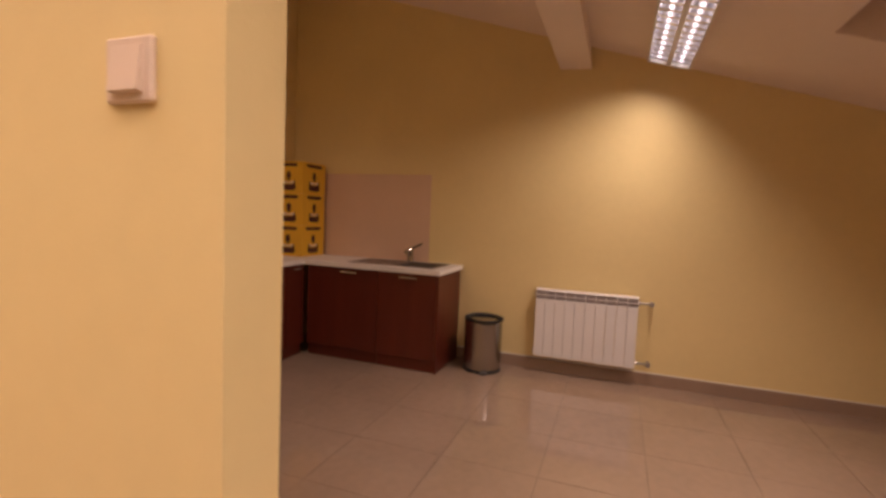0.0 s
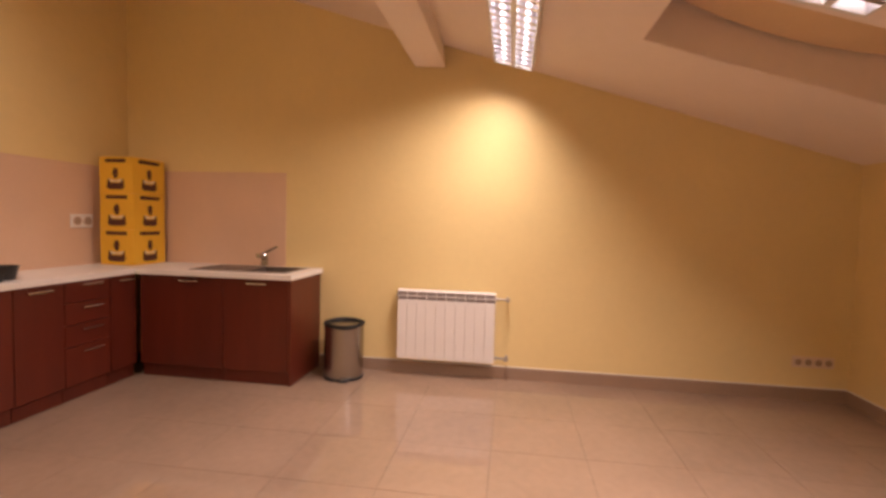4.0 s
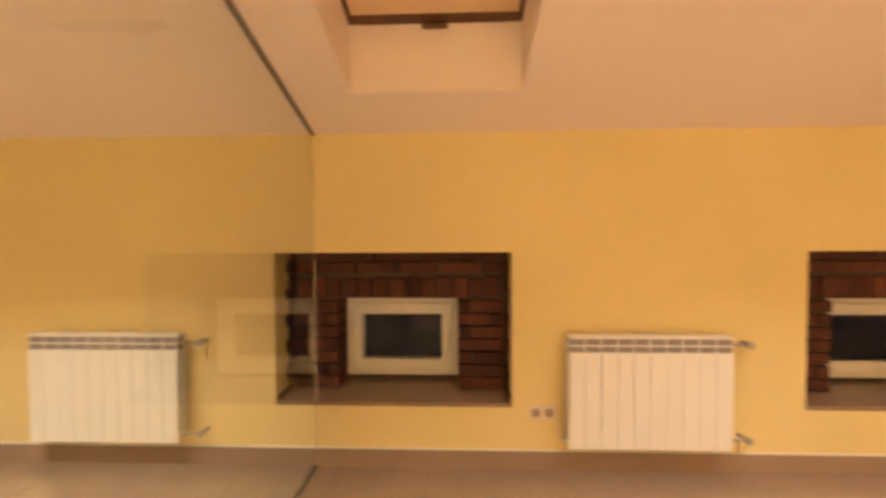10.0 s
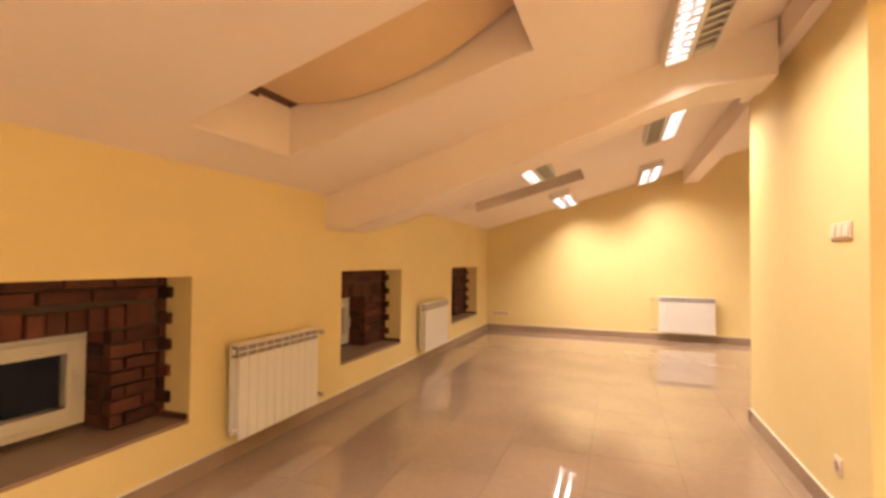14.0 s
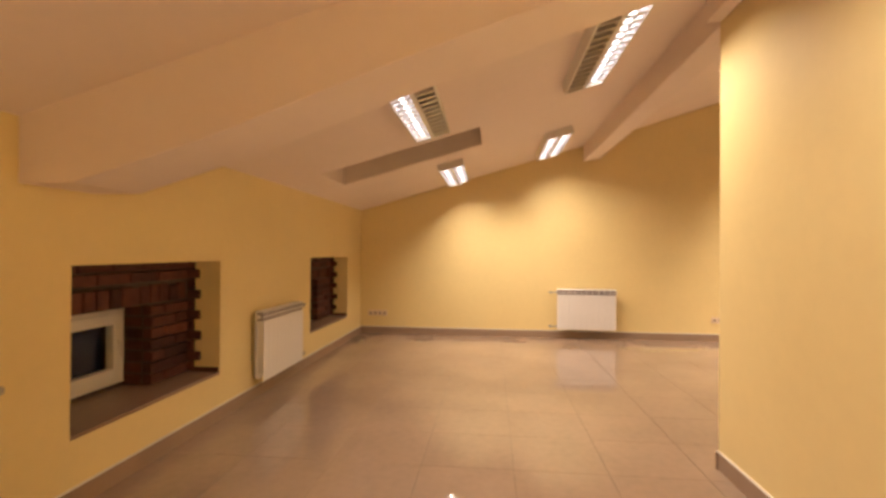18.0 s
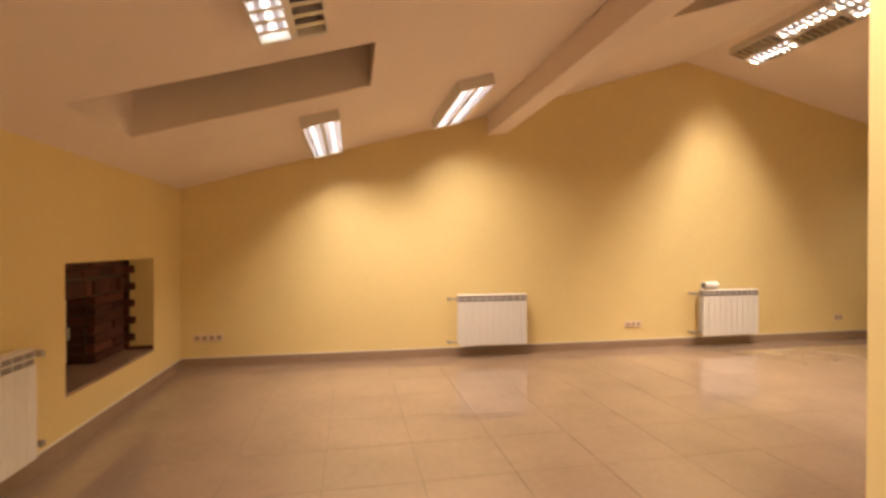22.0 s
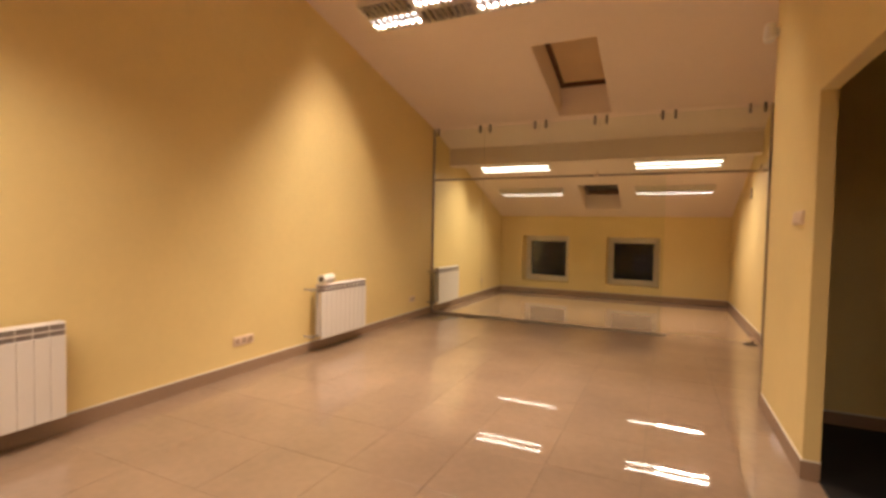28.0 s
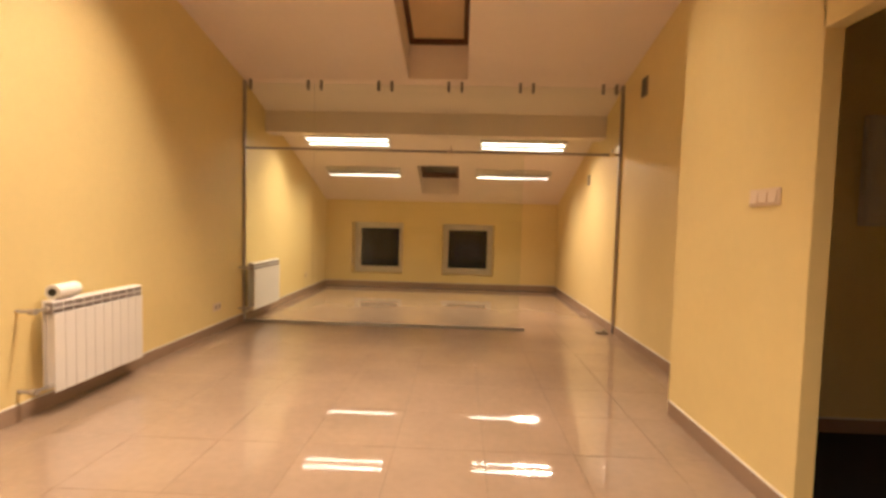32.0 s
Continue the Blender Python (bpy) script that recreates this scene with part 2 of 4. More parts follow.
def wall_along_x(name, x0, x1, y0, y1, z0=0.0, label=""):
    bm = prism(bmesh.new(), [(min(y0, y1), z0), (max(y0, y1), z0)] + under_roof(y0, y1), "x", x0, x1)
    return structure(part(name, bm, YELLOW), label or "yellow painted plaster wall under the sloping ceiling", "wall")


# ---- shell ----
wall_along_y("wall_west", -0.25, 0.0, 0.0, YK, label="yellow gable wall with a radiator, sink backsplash and skirting")
wall_along_y("wall_east", XE, XE + 0.25, 0.0, YS, label="tall yellow gable wall with radiators and a tiled skirting")
wall_along_x("wall_kitchen_south", -0.25, 3.792, YK, YK - 0.15)
JAMB = -3.382
wall_along_y("wall_kitchen_partition", 3.683, 3.792, JAMB, YK, label="yellow plaster wall end beside the kitchen opening")
wall_along_x("wall_hall_north", 8.185, 10.15, -3.36, -3.5, label="yellow plaster wall with switches and a socket below the purlin")
wall_along_y("wall_hall_west", 8.2, 8.35, -3.5, -6.40)
wall_along_x("wall_hall_south", 8.2, 10.125, -6.40, -6.55)
wall_along_y("wall_hall_east", 9.94, 10.133, -3.5, -4.35)
wall_along_y("wall_hall_lintel", 10.125, 10.205, -4.35, -5.39, z0=2.135, label="yellow plaster lintel over the dark doorway")
wall_along_y("wall_hall_pier", 10.125, 10.205, -5.38, -6.62, label="yellow plaster pier with a triple switch beside the doorway")
wall_along_y("wall_recess", 9.64, 9.79, -6.55, YS)
wall_along_x("wall_recess_return", 9.79, 10.125, -6.45, -6.60)
wall_along_x("wall_entrance_south", 3.792, 8.2, -6.22, -6.37)
bm = bmesh.new()
box(bm, 9.64, XE + 0.25, YS, YS - 0.40, 0, 0.255)
box(bm, 9.64, XE + 0.25, YS, YS - 0.40, 1.28, 2.0)
for a, b in ((9.64, 11.02), (12.05, 12.835), (13.87, XE + 0.25)):
    box(bm, a, b, YS, YS - 0.40, 0.255, 1.28)
structure(part("wall_south", bm, YELLOW), "low yellow knee wall with two small windows", "wall")

# north knee wall: plaster skin with five niches
bm = bmesh.new()
box(bm, -0.25, XE + 0.25, 0, 0.2, 0, NICHE_LO - 0.02)
box(bm, -0.25, XE + 0.25, 0, 0.2, NICHE_HI, 2.05)
edges = [-0.25] + [v for w in WINDOWS for v in (w, w + WIDE[w])] + [XE + 0.25]
for a, b in zip(edges[::2], edges[1::2]):
    box(bm, a, b, 0, 0.2, NICHE_LO - 0.02, NICHE_HI)
wall_north = structure(part("wall_north", bm, YELLOW), "long low yellow knee wall with deep window niches", "wall")
bm = bmesh.new()
for w in WINDOWS:
    box(bm, w - 0.02, w + WIDE[w] + 0.02, 0.002, 0.60, NICHE_LO - 0.018, NICHE_LO + 0.001)
sills = structure(part("niche_sill", bm, SILL, None), "brown tiled sills inside the window niches", "sill")
for w in WINDOWS:
    for x in (w + 0.001, w + WIDE[w] - 0.015):
        part("sill_upstand", boxed(x, x + 0.014, 0.006, 0.225, NICHE_LO + 0.001, NICHE_LO + 0.034, 0.002), WOOD, sills, "dark brown strip along the reveal")

# brick backing behind the plaster
HOLE_A, HOLE_B, HOLE_LO, HOLE_HI = 0.33, 1.05, 0.395, 0.897
SHIFT = dict(zip(WINDOWS, (-0.002, -0.027, -0.027, -0.20, -0.21)))     # where each window sits in its niche
brick_walls = {}
ends = [-0.25] + [(a + WIDE[a] + b) / 2 for a, b in zip(WINDOWS, WINDOWS[1:])] + [XE + 0.25]
for w, xa, xb in zip(WINDOWS, ends, ends[1:]):
    left, right = w + SHIFT[w] + HOLE_A - 0.012, w + SHIFT[w] + HOLE_B + 0.012
    bm = bmesh.new()
    box(bm, xa, xb, 0.262, 0.62, 0, NICHE_LO)
    box(bm, xa, xb, 0.262, 0.62, HOLE_HI + 0.005, 2.05)
    box(bm, xa, left, 0.262, 0.62, NICHE_LO, HOLE_HI + 0.005)
    box(bm, right, xb, 0.262, 0.62, NICHE_LO, HOLE_HI + 0.005)
    box(bm, left, right, 0.43, 0.62, NICHE_LO, HOLE_LO - 0.011)
    brick_walls[w] = structure(part("wall_brick", bm, MORTAR), "old red brick wall exposed in a window niche", "wall")

# ceiling with openings for the roof windows
SKYLIGHTS_N = [(1.08, 1.78), (4.03, 4.84), (7.32, 8.09), (11.62, 12.36)]
SKY_Y = (-1.91, -0.36)
SKY_S = (11.65, 12.36, -9.05, -7.36)
SKY_S2 = (11.74, 12.45, -12.38, -11.24)
SKY_U = (11.60, 12.38, -5.55, -4.32)
bm = bmesh.new()
cuts_y = sorted({0.3, SKY_Y[0], SKY_Y[1], SKY_S[2], SKY_S[3], SKY_S2[2], SKY_S2[3], SKY_U[2], SKY_U[3], YS - 0.45} | {y for y, z in RIDGE})
cuts_x = sorted({-0.25, 9.2, XE + 0.25, SKY_S[0], SKY_S[1], SKY_S2[0], SKY_S2[1]} | {v for s in SKYLIGHTS_N for v in s})


def open_sky(x, y):
    if SKY_Y[0] < y < SKY_Y[1] and any(a < x < b for a, b in SKYLIGHTS_N):
        return True
    return any(a < x < b and c < y < d for a, b, c, d in (SKY_S, SKY_S2, SKY_U))


for xa, xb in zip(cuts_x, cuts_x[1:]):
    for ya, yb in zip(cuts_y, cuts_y[1:]):
        if open_sky((xa + xb) / 2, (ya + yb) / 2):
            continue
        xm = (xa + xb) / 2
        prism(bm, [(ya, ceil_z(ya, xm)), (yb, ceil_z(yb, xm)), (yb, ceil_z(yb, xm) + 0.12), (ya, ceil_z(ya, xm) + 0.12)], "x", xa, xb)
bmesh.ops.remove_doubles(bm, verts=bm.verts, dist=0.0005)
structure(part("ceiling", bm, WHITE), "white sloping attic ceiling with roof window openings", "ceiling")

# purlins and the boxed rafter
def beam(name, poly, axis, a, b, label):
    structure(part(name, prism(bmesh.new(), poly, axis, a, b), WHITE), label, "beam")


beam("purlin", [(-3.22, 2.625), (-3.24, 2.83), (-3.50, 2.91), (-3.48, 2.64)], "x", 0.0, 8.2, "white boxed purlin under the sloping ceiling")
for a, b in ((10.13, XE),):
    beam("purlin", [(-3.365, 2.62), (-3.365, 2.87), (-3.60, 2.97), (-3.60, 2.65)], "x", a, b, "white boxed purlin under the sloping ceiling")
beam("purlin", [(-3.27, 2.63), (-3.27, 2.87), (-3.353, 2.89), (-3.353, 2.63)], "x", 8.2, 10.13, "white boxed purlin along the top of the wall")
beam("purlin", [(-9.75, 2.475), (-9.75, 2.80), (-10.0, 2.72), (-10.0, 2.475)], "x", 9.79, XE, "white boxed purlin behind the glass partition")
beam("rafter", [(0, 1.55), (-0.25, 1.55), (-0.85, 1.73), (-1.65, 2.02), (-2.40, 2.28), (-2.85, 2.43), (-3.26, 2.47), (-3.26, 2.84), (-2.0, 2.49), (0, 1.93)], "x", 9.03, 9.42,
     "white boxed rafter that follows the slope from knee wall to purlin")

# floor bed under the tiles
floor = structure(part("floor", boxed(-0.25, XE + 0.25, YS - 0.45, 0.3, -0.2, -0.003), GROUT), "polished beige tile floor with dark joints", "floor")
structure(part("carpet", boxed(8.35, 10.13, -6.40, -3.5, -0.003, 0.012), CARPET), "black carpet on the floor of the dark hall", "carpet")


# ---- skirting ----
def skirting(points, h=0.10):
    for (xa, ya), (xb, yb) in zip(points, points[1:]):
        d = Vector((xb - xa, yb - ya, 0))
        n = Vector((-d.y, d.x, 0)).normalized() * 0.012
        bm = bmesh.new()
        prism(bm, [(xa, ya), (xb, yb), (xb + n.x, yb + n.y), (xa + n.x, ya + n.y)], "z", 0.0, h)
        b = structure(part("baseboard", bm, SKIRT), "low beige tile skirting along the wall", "baseboard")
        n = n * 0.75
        part("sealant_bead", prism(bmesh.new(), [(xa, ya), (xb, yb), (xb + n.x, yb + n.y), (xa + n.x, ya + n.y)], "z", h, h + 0.008), PVC, b, "thin white bead along the top")


skirting([(0.0, -0.0), (0.0, -4.3)])
skirting([(XE - 0.012, 0.0), (0.012, 0.0)])
skirting([(XE, YS), (XE, -0.012)])
skirting([(10.15, -3.36), (8.185, -3.36)][::-1])
skirting([(10.133, -4.35), (10.133, -3.338)][::-1])
skirting([(10.205, -6.60), (10.205, -5.38)][::-1])
skirting([(9.79, YS), (9.79, -6.60)][::-1])
skirting([(9.802, YS), (XE - 0.012, YS)])
skirting([(8.36, -6.40), (10.125, -6.40)])
skirting([(3.792, YK), (3.792, JAMB)][::-1])
skirting([(10.125, -5.38), (10.217, -5.38)])
skirting([(3.683, JAMB), (3.804, JAMB)][::-1])


# ---- radiators ----
def radiator(m, n=10, pipe_side=1, label="white aluminium sectional radiator on the wall above the skirting"):
    """Stands with its back to local +y, its length along local x, feet of the sections at z = 0.165."""
    r = thing("radiator", m, label, "radiator", "radiators along the walls")
    pitch, h0, h1 = 0.083, 0.165, 0.755
    first = None
    for k in range(n):
        x = (k - (n - 1) / 2) * pitch
        if first is None:
            bm = bmesh.new()
            box(bm, -0.0403, 0.0403, -0.122, -0.112, h0, h1 - 0.082, 0.003, 2)
            box(bm, -0.012, 0.012, -0.112, -0.03, h0 + 0.03, h1 - 0.088)
            box(bm, -0.0395, 0.0395, -0.045, -0.038, h0 + 0.02, h1 - 0.03, 0.002)
            prism(bm, [(-0.120, h1 - 0.012), (-0.105, h1), (-0.045, h1), (-0.035, h1 - 0.012)], "x", -0.0412, 0.0412)
            box(bm, -0.0412, 0.0412, -0.120, -0.112, h1 - 0.052, h1 - 0.045)
            box(bm, -0.0407, -0.0378, -0.1095, -0.04, h1 - 0.084, h1 - 0.012)
            box(bm, 0.0378, 0.0407, -0.1095, -0.04, h1 - 0.084, h1 - 0.012)
            first = part("section", bm, RADIATOR, r)
            first.matrix_basis = Matrix.Translation((x, 0, 0))
        else:
            again(first, r, Matrix.Translation((x, 0, 0)))
    half = n * pitch / 2
    # solid bar behind the front; its grey stands in for shade in the slots
    part("top_grille", boxed(-half, half, -0.108, -0.06, h1 - 0.084, h1 - 0.014), SLOT, r, "grey bar with the shade of the air slots in its colour")
    for z in (h0 + 0.04, h1 - 0.05):
        part("header_pipe", tube(bmesh.new(), (-half - 0.004, -0.075, z), (half + 0.004, -0.075, z), 0.018), RADIATOR, r)
        bm = bmesh.new()
        s = pipe_side
        tube(bm, (s * half, -0.075, z), (s * (half + 0.11), -0.075, z), 0.008)
        tube(bm, (s * (half + 0.10), -0.075, z), (s * (half + 0.10), 0.03, z), 0.011)
        part("pipe", bm, VALVE, r, "satin grey connecting pipe")
        bm = bmesh.new()
        tube(bm, (s * (half + 0.005), -0.075, z), (s * (half + 0.022), -0.075, z), 0.014)
        part("union_nut", bm, VALVE, r)
        bm = bmesh.new()
        tube(bm, (s * (half + 0.10), -0.095, z), (s * (half + 0.10), -0.05, z), 0.020, 0.016)
        part("valve", bm, VALVE, r, "satin grey valve")
        part("end_plug", tube(bmesh.new(), (-s * (half + 0.012), -0.075, z), (-s * half, -0.075, z), 0.017), RADIATOR, r)
    for x in (-half * 0.6, half * 0.6):
        part("bracket", boxed(x - 0.01, x + 0.01, -0.06, 0.03, h1 - 0.07, h1 - 0.05), RADIATOR, r)
    return r


OFF = 0.028
for xm in (2.606, 5.52, 8.365, 11.42):
    radiator(pose(xm, 0, 0), pipe_side=1)
radiator(pose(0, -3.147, -0.012, 0, 0, 90), pipe_side=1, label="white sectional radiator on the kitchen gable wall beside the bin")
radiator(pose(XE - OFF, -3.395, -0.022, 0, 0, -90), pipe_side=-1, label="white sectional radiator in the middle of the gable wall")
radiator(pose(XE - OFF, -6.605, -0.022, 0, 0, -90), pipe_side=-1, label="white sectional radiator with a paper roll lying on it")
radiator(pose(XE - OFF, -9.50, -0.022, 0, 0, -90), pipe_side=-1, label="white sectional radiator behind the glass partition")

roll = thing("paper_roll", pose(XE - 0.10, -6.305, 0.736), "white paper towel roll lying on the radiator", "paper roll")
bm = bmesh.new()
turned(bm, [(0.027, -0.11), (0.046, -0.11), (0.048, -0.105), (0.048, 0.105), (0.046, 0.11), (0.027, 0.11)], 20, pose(0, -0.02, 0.048, 90, 0, 8))
part("paper", bm, PAPER, roll, smooth=False)
# solid plug; its black stands in for the shade inside the hollow roll
part("core", tube(bmesh.new(), (-0.0157, 0.0922, 0.048), (0.0157, -0.1322, 0.048), 0.025), BLACK, roll, "black plug for the shade inside the core")


# ---- ceiling lamps ----
def louvre_lamp(x, y, tilt, lit=(True, True), z=None, length=1.26, width=0.31, group="louvred ceiling lamps", pitch=0.1, power=1.0, d=0.09, fin=0.016, fin_height=0.045, ridge=0.016):
    """A surface fluorescent lamp along x whose face follows the slope; two troughs under a blade louvre."""
    zc = ceil_z(y, x) if z is None else z
    a = thing("ceiling_lamp", pose(x, y, zc, tilt, 0, 0), "white louvred fluorescent lamp on the sloping ceiling, " + ("both tubes lit" if all(lit) else "one tube lit" if any(lit) else "unlit"), "ceiling lamp", group)
    hl, hw = length / 2, width / 2
    bm = bmesh.new()
    box(bm, -hl, hl, -hw, hw, -0.02, 0.002)
    box(bm, -hl, hl, -hw, -hw + 0.012, -d, -0.02)
    box(bm, -hl, hl, hw - 0.012, hw, -d, -0.02)
    box(bm, -hl, -hl + 0.02, -hw + 0.012, hw - 0.012, -d, -0.02)
    box(bm, hl - 0.02, hl, -hw + 0.012, hw - 0.012, -d, -0.02)
    part("housing", bm, LAMP_BODY, a)
    part("divider", prism(bmesh.new(), [(-0.022, -0.022), (0.022, -0.022), (ridge, -d + 0.003), (-ridge, -d + 0.003)], "x", -hl + 0.02, hl - 0.02), LAMP_BODY, a)
    for s, on in zip((1, -1), lit):
        c = s * hw / 2
        w = hw / 2 - 0.012
        bm = bmesh.new()
        prism(bm, [(c - w, -d + 0.004), (c - w - 0.003, -d + 0.004), (c - w * 0.7, -0.024), (c + w * 0.7, -0.024), (c + w + 0.003, -d + 0.004), (c + w, -d + 0.004), (c + w * 0.66, -0.028), (c - w * 0.66, -0.028)], "x", -hl + 0.02, hl - 0.02)
        part("reflector", bm, REFLECTOR, a)
        blade = None
        n = round(length / pitch)
        for k in range(1, n):
            xx = -hl + 0.02 + (length - 0.04) * k / n
            if blade is None:
                bm = prism(bmesh.new(), [(-fin, -d + 0.002), (fin, -d + 0.002), (0.001, -d + 0.002 + fin_height), (-0.001, -d + 0.002 + fin_height)], "y", c - w * 0.97, c + w * 0.97)
                blade = part("blade", bm, BLADE, a)
                blade.matrix_basis = Matrix.Translation((xx, 0, 0))
            else:
                again(blade, a, Matrix.Translation((xx, 0, 0)))
        if pitch < 0.1:
            # blade spacing is made up: set off centre to narrow and tilt the light
            for e in (-0.042, 0.016):
                part("long_blade", boxed(-hl + 0.02, hl - 0.02, c + e - 0.003, c + e + 0.003, -d + 0.003, -d + 0.040), BLADE, a)
        part("tube", tube(bmesh.new(), (-hl + 0.03, c, -0.038), (hl - 0.03, c, -0.038), 0.010, n=10), LIT_TUBE if on else LAMP_BODY, a)
        if on:
            light = bpy.data.lights.new("tube_light", "AREA")
            light.shape, light.size, light.size_y = "RECTANGLE", length - 0.06, 0.018 if pitch < 0.1 else 0.008
            light.energy, light.color, light.spread = LAMP_WATTS * power * length / 1.26, LAMP_COLOUR, radians(LAMP_SPREAD)
            lo = new("tube_light", light)
            lo.parent = a
            lo.matrix_basis = pose(0, c, -0.0495 if pitch < 0.1 else -d - 0.001)
    return a


TILT_N = -math.degrees(math.atan(0.28))
TILT_UP = -math.degrees(math.atan(0.313))
BOTH = (True, True)
for x, y, tilt, lit, power in (
        (0.87, -2.63, TILT_N, BOTH, 0.66), (2.60, -1.445, TILT_N, BOTH, 0.88), (2.6, -5.25, TILT_UP, (True, False), 0.9),
        # lamps at x = 4.75 and x = 4.6 are unseen, added to brighten the walls
        (6.12, -1.42, TILT_N, BOTH, 0.55), (4.75, -2.72, TILT_N, BOTH, 0.75), (4.6, -4.7, TILT_UP, BOTH, 1.75),
        (8.25, -2.72, TILT_N, (True, False), 0.55), (10.56, -1.495, TILT_N, (True, False), 0.65), (10.46, -2.725, TILT_N, (False, True), 0.65),
        (13.37, -1.52, TILT_N, BOTH, 0.52), (13.34, -2.77, TILT_N, BOTH, 0.52)):
    louvre_lamp(x, y, tilt, lit, power=power)
for x, lit in ((13.55, (False, True)), (12.96, (True, False)), (12.37, BOTH), (11.78, (False, False)), (11.19, (False, True))):
    louvre_lamp(x, -6.41, math.degrees(math.atan(0.23)), lit, length=0.58, width=0.42, group="square lamps below the ridge", pitch=0.07, power=7.0 if x > 13 else 3.0)
for x, y, lit in ((13.40, -10.42, BOTH), (10.80, -10.47, BOTH), (13.36, -11.43, (False, True)), (10.83, -11.43, (False, True))):
    louvre_lamp(x, y, math.degrees(math.atan(0.35)), lit, group="lamps behind the glass partition", power=0.6, width=0.24, d=0.072, fin=0.003, fin_height=0.018, ridge=0.034)


# ---- roof windows ----
def skylight(x0, x1, y0, y1, blind=None, label="roof window in a white shaft with a dark wooden frame", h=0.38):
    """A shaft through the ceiling from y0 (south) to y1 (north) with a wooden frame and pane on top."""
    s = thing("roof_window", Matrix(), label, "roof window", "roof windows")
    b = (ceil_z(y1, x0) - ceil_z(y0, x0)) / (y1 - y0)

    def slope(y, up):
        return ceil_z(y0, x0) + b * (y - y0) + up
    for xa, xb in ((x0 + 0.001, x0 + 0.006), (x1 - 0.006, x1 - 0.001)):
        part("shaft_side", prism(bmesh.new(), [(y0, slope(y0, 0.004)), (y1, slope(y1, 0.004)), (y1, slope(y1, h)), (y0, slope(y0, h))], "x", xa, xb), WHITE, s)
    for y, o in ((y0 + 0.001, 0.005), (y1 - 0.001, -0.005)):
        part("shaft_end", prism(bmesh.new(), [(y, slope(y, 0.004)), (y + o, slope(y + o, 0.004)), (y + o, slope(y + o, h)), (y, slope(y, h))], "x", x0 + 0.006, x1 - 0.006), WHITE, s)
    f, lo, hi = 0.055, h - 0.07, h
    for xa, xb in ((x0 + 0.007, x0 + 0.007 + f), (x1 - 0.007 - f, x1 - 0.007)):
        part("frame", prism(bmesh.new(), [(y0, slope(y0, lo)), (y1, slope(y1, lo)), (y1, slope(y1, hi)), (y0, slope(y0, hi))], "x", xa, xb), WOOD, s)
    for ya, yb in ((y0 + 0.007, y0 + 0.007 + f), (y1 - 0.007 - f, y1 - 0.007)):
        part("frame", prism(bmesh.new(), [(ya, slope(ya, lo - 0.003)), (yb, slope(yb, lo - 0.003)), (yb, slope(yb, hi)), (ya, slope(ya, hi))], "x", x0 + 0.007 + f, x1 - 0.007 - f), WOOD, s)
    part("pane", prism(bmesh.new(), [(y0, slope(y0, hi - 0.03)), (y1, slope(y1, hi - 0.03)), (y1, slope(y1, hi - 0.01)), (y0, slope(y0, hi - 0.01))], "x", x0 + f, x1 - f), PANE, s)
    part("lid", prism(bmesh.new(), [(y0 - 0.02, slope(y0, hi + 0.02)), (y1 + 0.02, slope(y1, hi + 0.02)), (y1 + 0.02, slope(y1, hi + 0.03)), (y0 - 0.02, slope(y0, hi + 0.03))], "x", x0 - 0.02, x1 + 0.02), BLACK, s, "dark outer shutter over the pane")
    part("handle", tube(bmesh.new(), ((x0 + x1) / 2 - 0.06, y1 - f / 2, slope(y1, lo - 0.02)), ((x0 + x1) / 2 + 0.06, y1 - f / 2, slope(y1, lo - 0.02)), 0.012), WOOD, s)
    inset, rise = (0.062, 0.035) if h > 0.4 else (0.03, 0.075)
    if blind is not None:
        bm = bmesh.new()
        n = 20
        rows = []
        for k in range(n + 1):
            u = k / n
            y = y0 + inset + (y1 - y0 - 0.07 - inset) * u
            sag = blind * 4 * u * (1 - u)
            rows.append([bm.verts.new((x, y, slope(y, h - rise) - sag + up)) for x, up in ((x0 + inset, 0), (x1 - inset, 0), (x1 - inset, 0.003), (x0 + inset, 0.003))])
        for p, q in zip(rows, rows[1:]):
            for i in range(4):
                bm.faces.new((p[i], p[(i + 1) % 4], q[(i + 1) % 4], q[i]))
        bm.faces.new(rows[0][::-1])
        bm.faces.new(rows[-1])
        part("blind", bm, BLIND, s, "sagging beige roller blind" if blind > 0.05 else "drawn beige roller blind", smooth=False)
    return s


for k, (a, b) in enumerate(SKYLIGHTS_N):
    skylight(a, b, SKY_Y[0], SKY_Y[1], {0: 0.10, 1: 0.02, 2: 0.16, 3: None}[k],
             "roof window in a white shaft, " + {0: "its beige blind sagging", 1: "its beige blind drawn", 2: "its beige blind hanging in a deep sag", 3: "no blind drawn"}[k])
skylight(SKY_S[0], SKY_S[1], SKY_S[2], SKY_S[3], 0.0, "roof window with dark wooden frame and drawn beige blind", h=0.47)
skylight(SKY_U[0], SKY_U[1], SKY_U[2], SKY_U[3], None, "roof window in a white shaft near the ridge")
skylight(SKY_S2[0], SKY_S2[1], SKY_S2[2], SKY_S2[3], None, "dark roof window behind the glass partition")


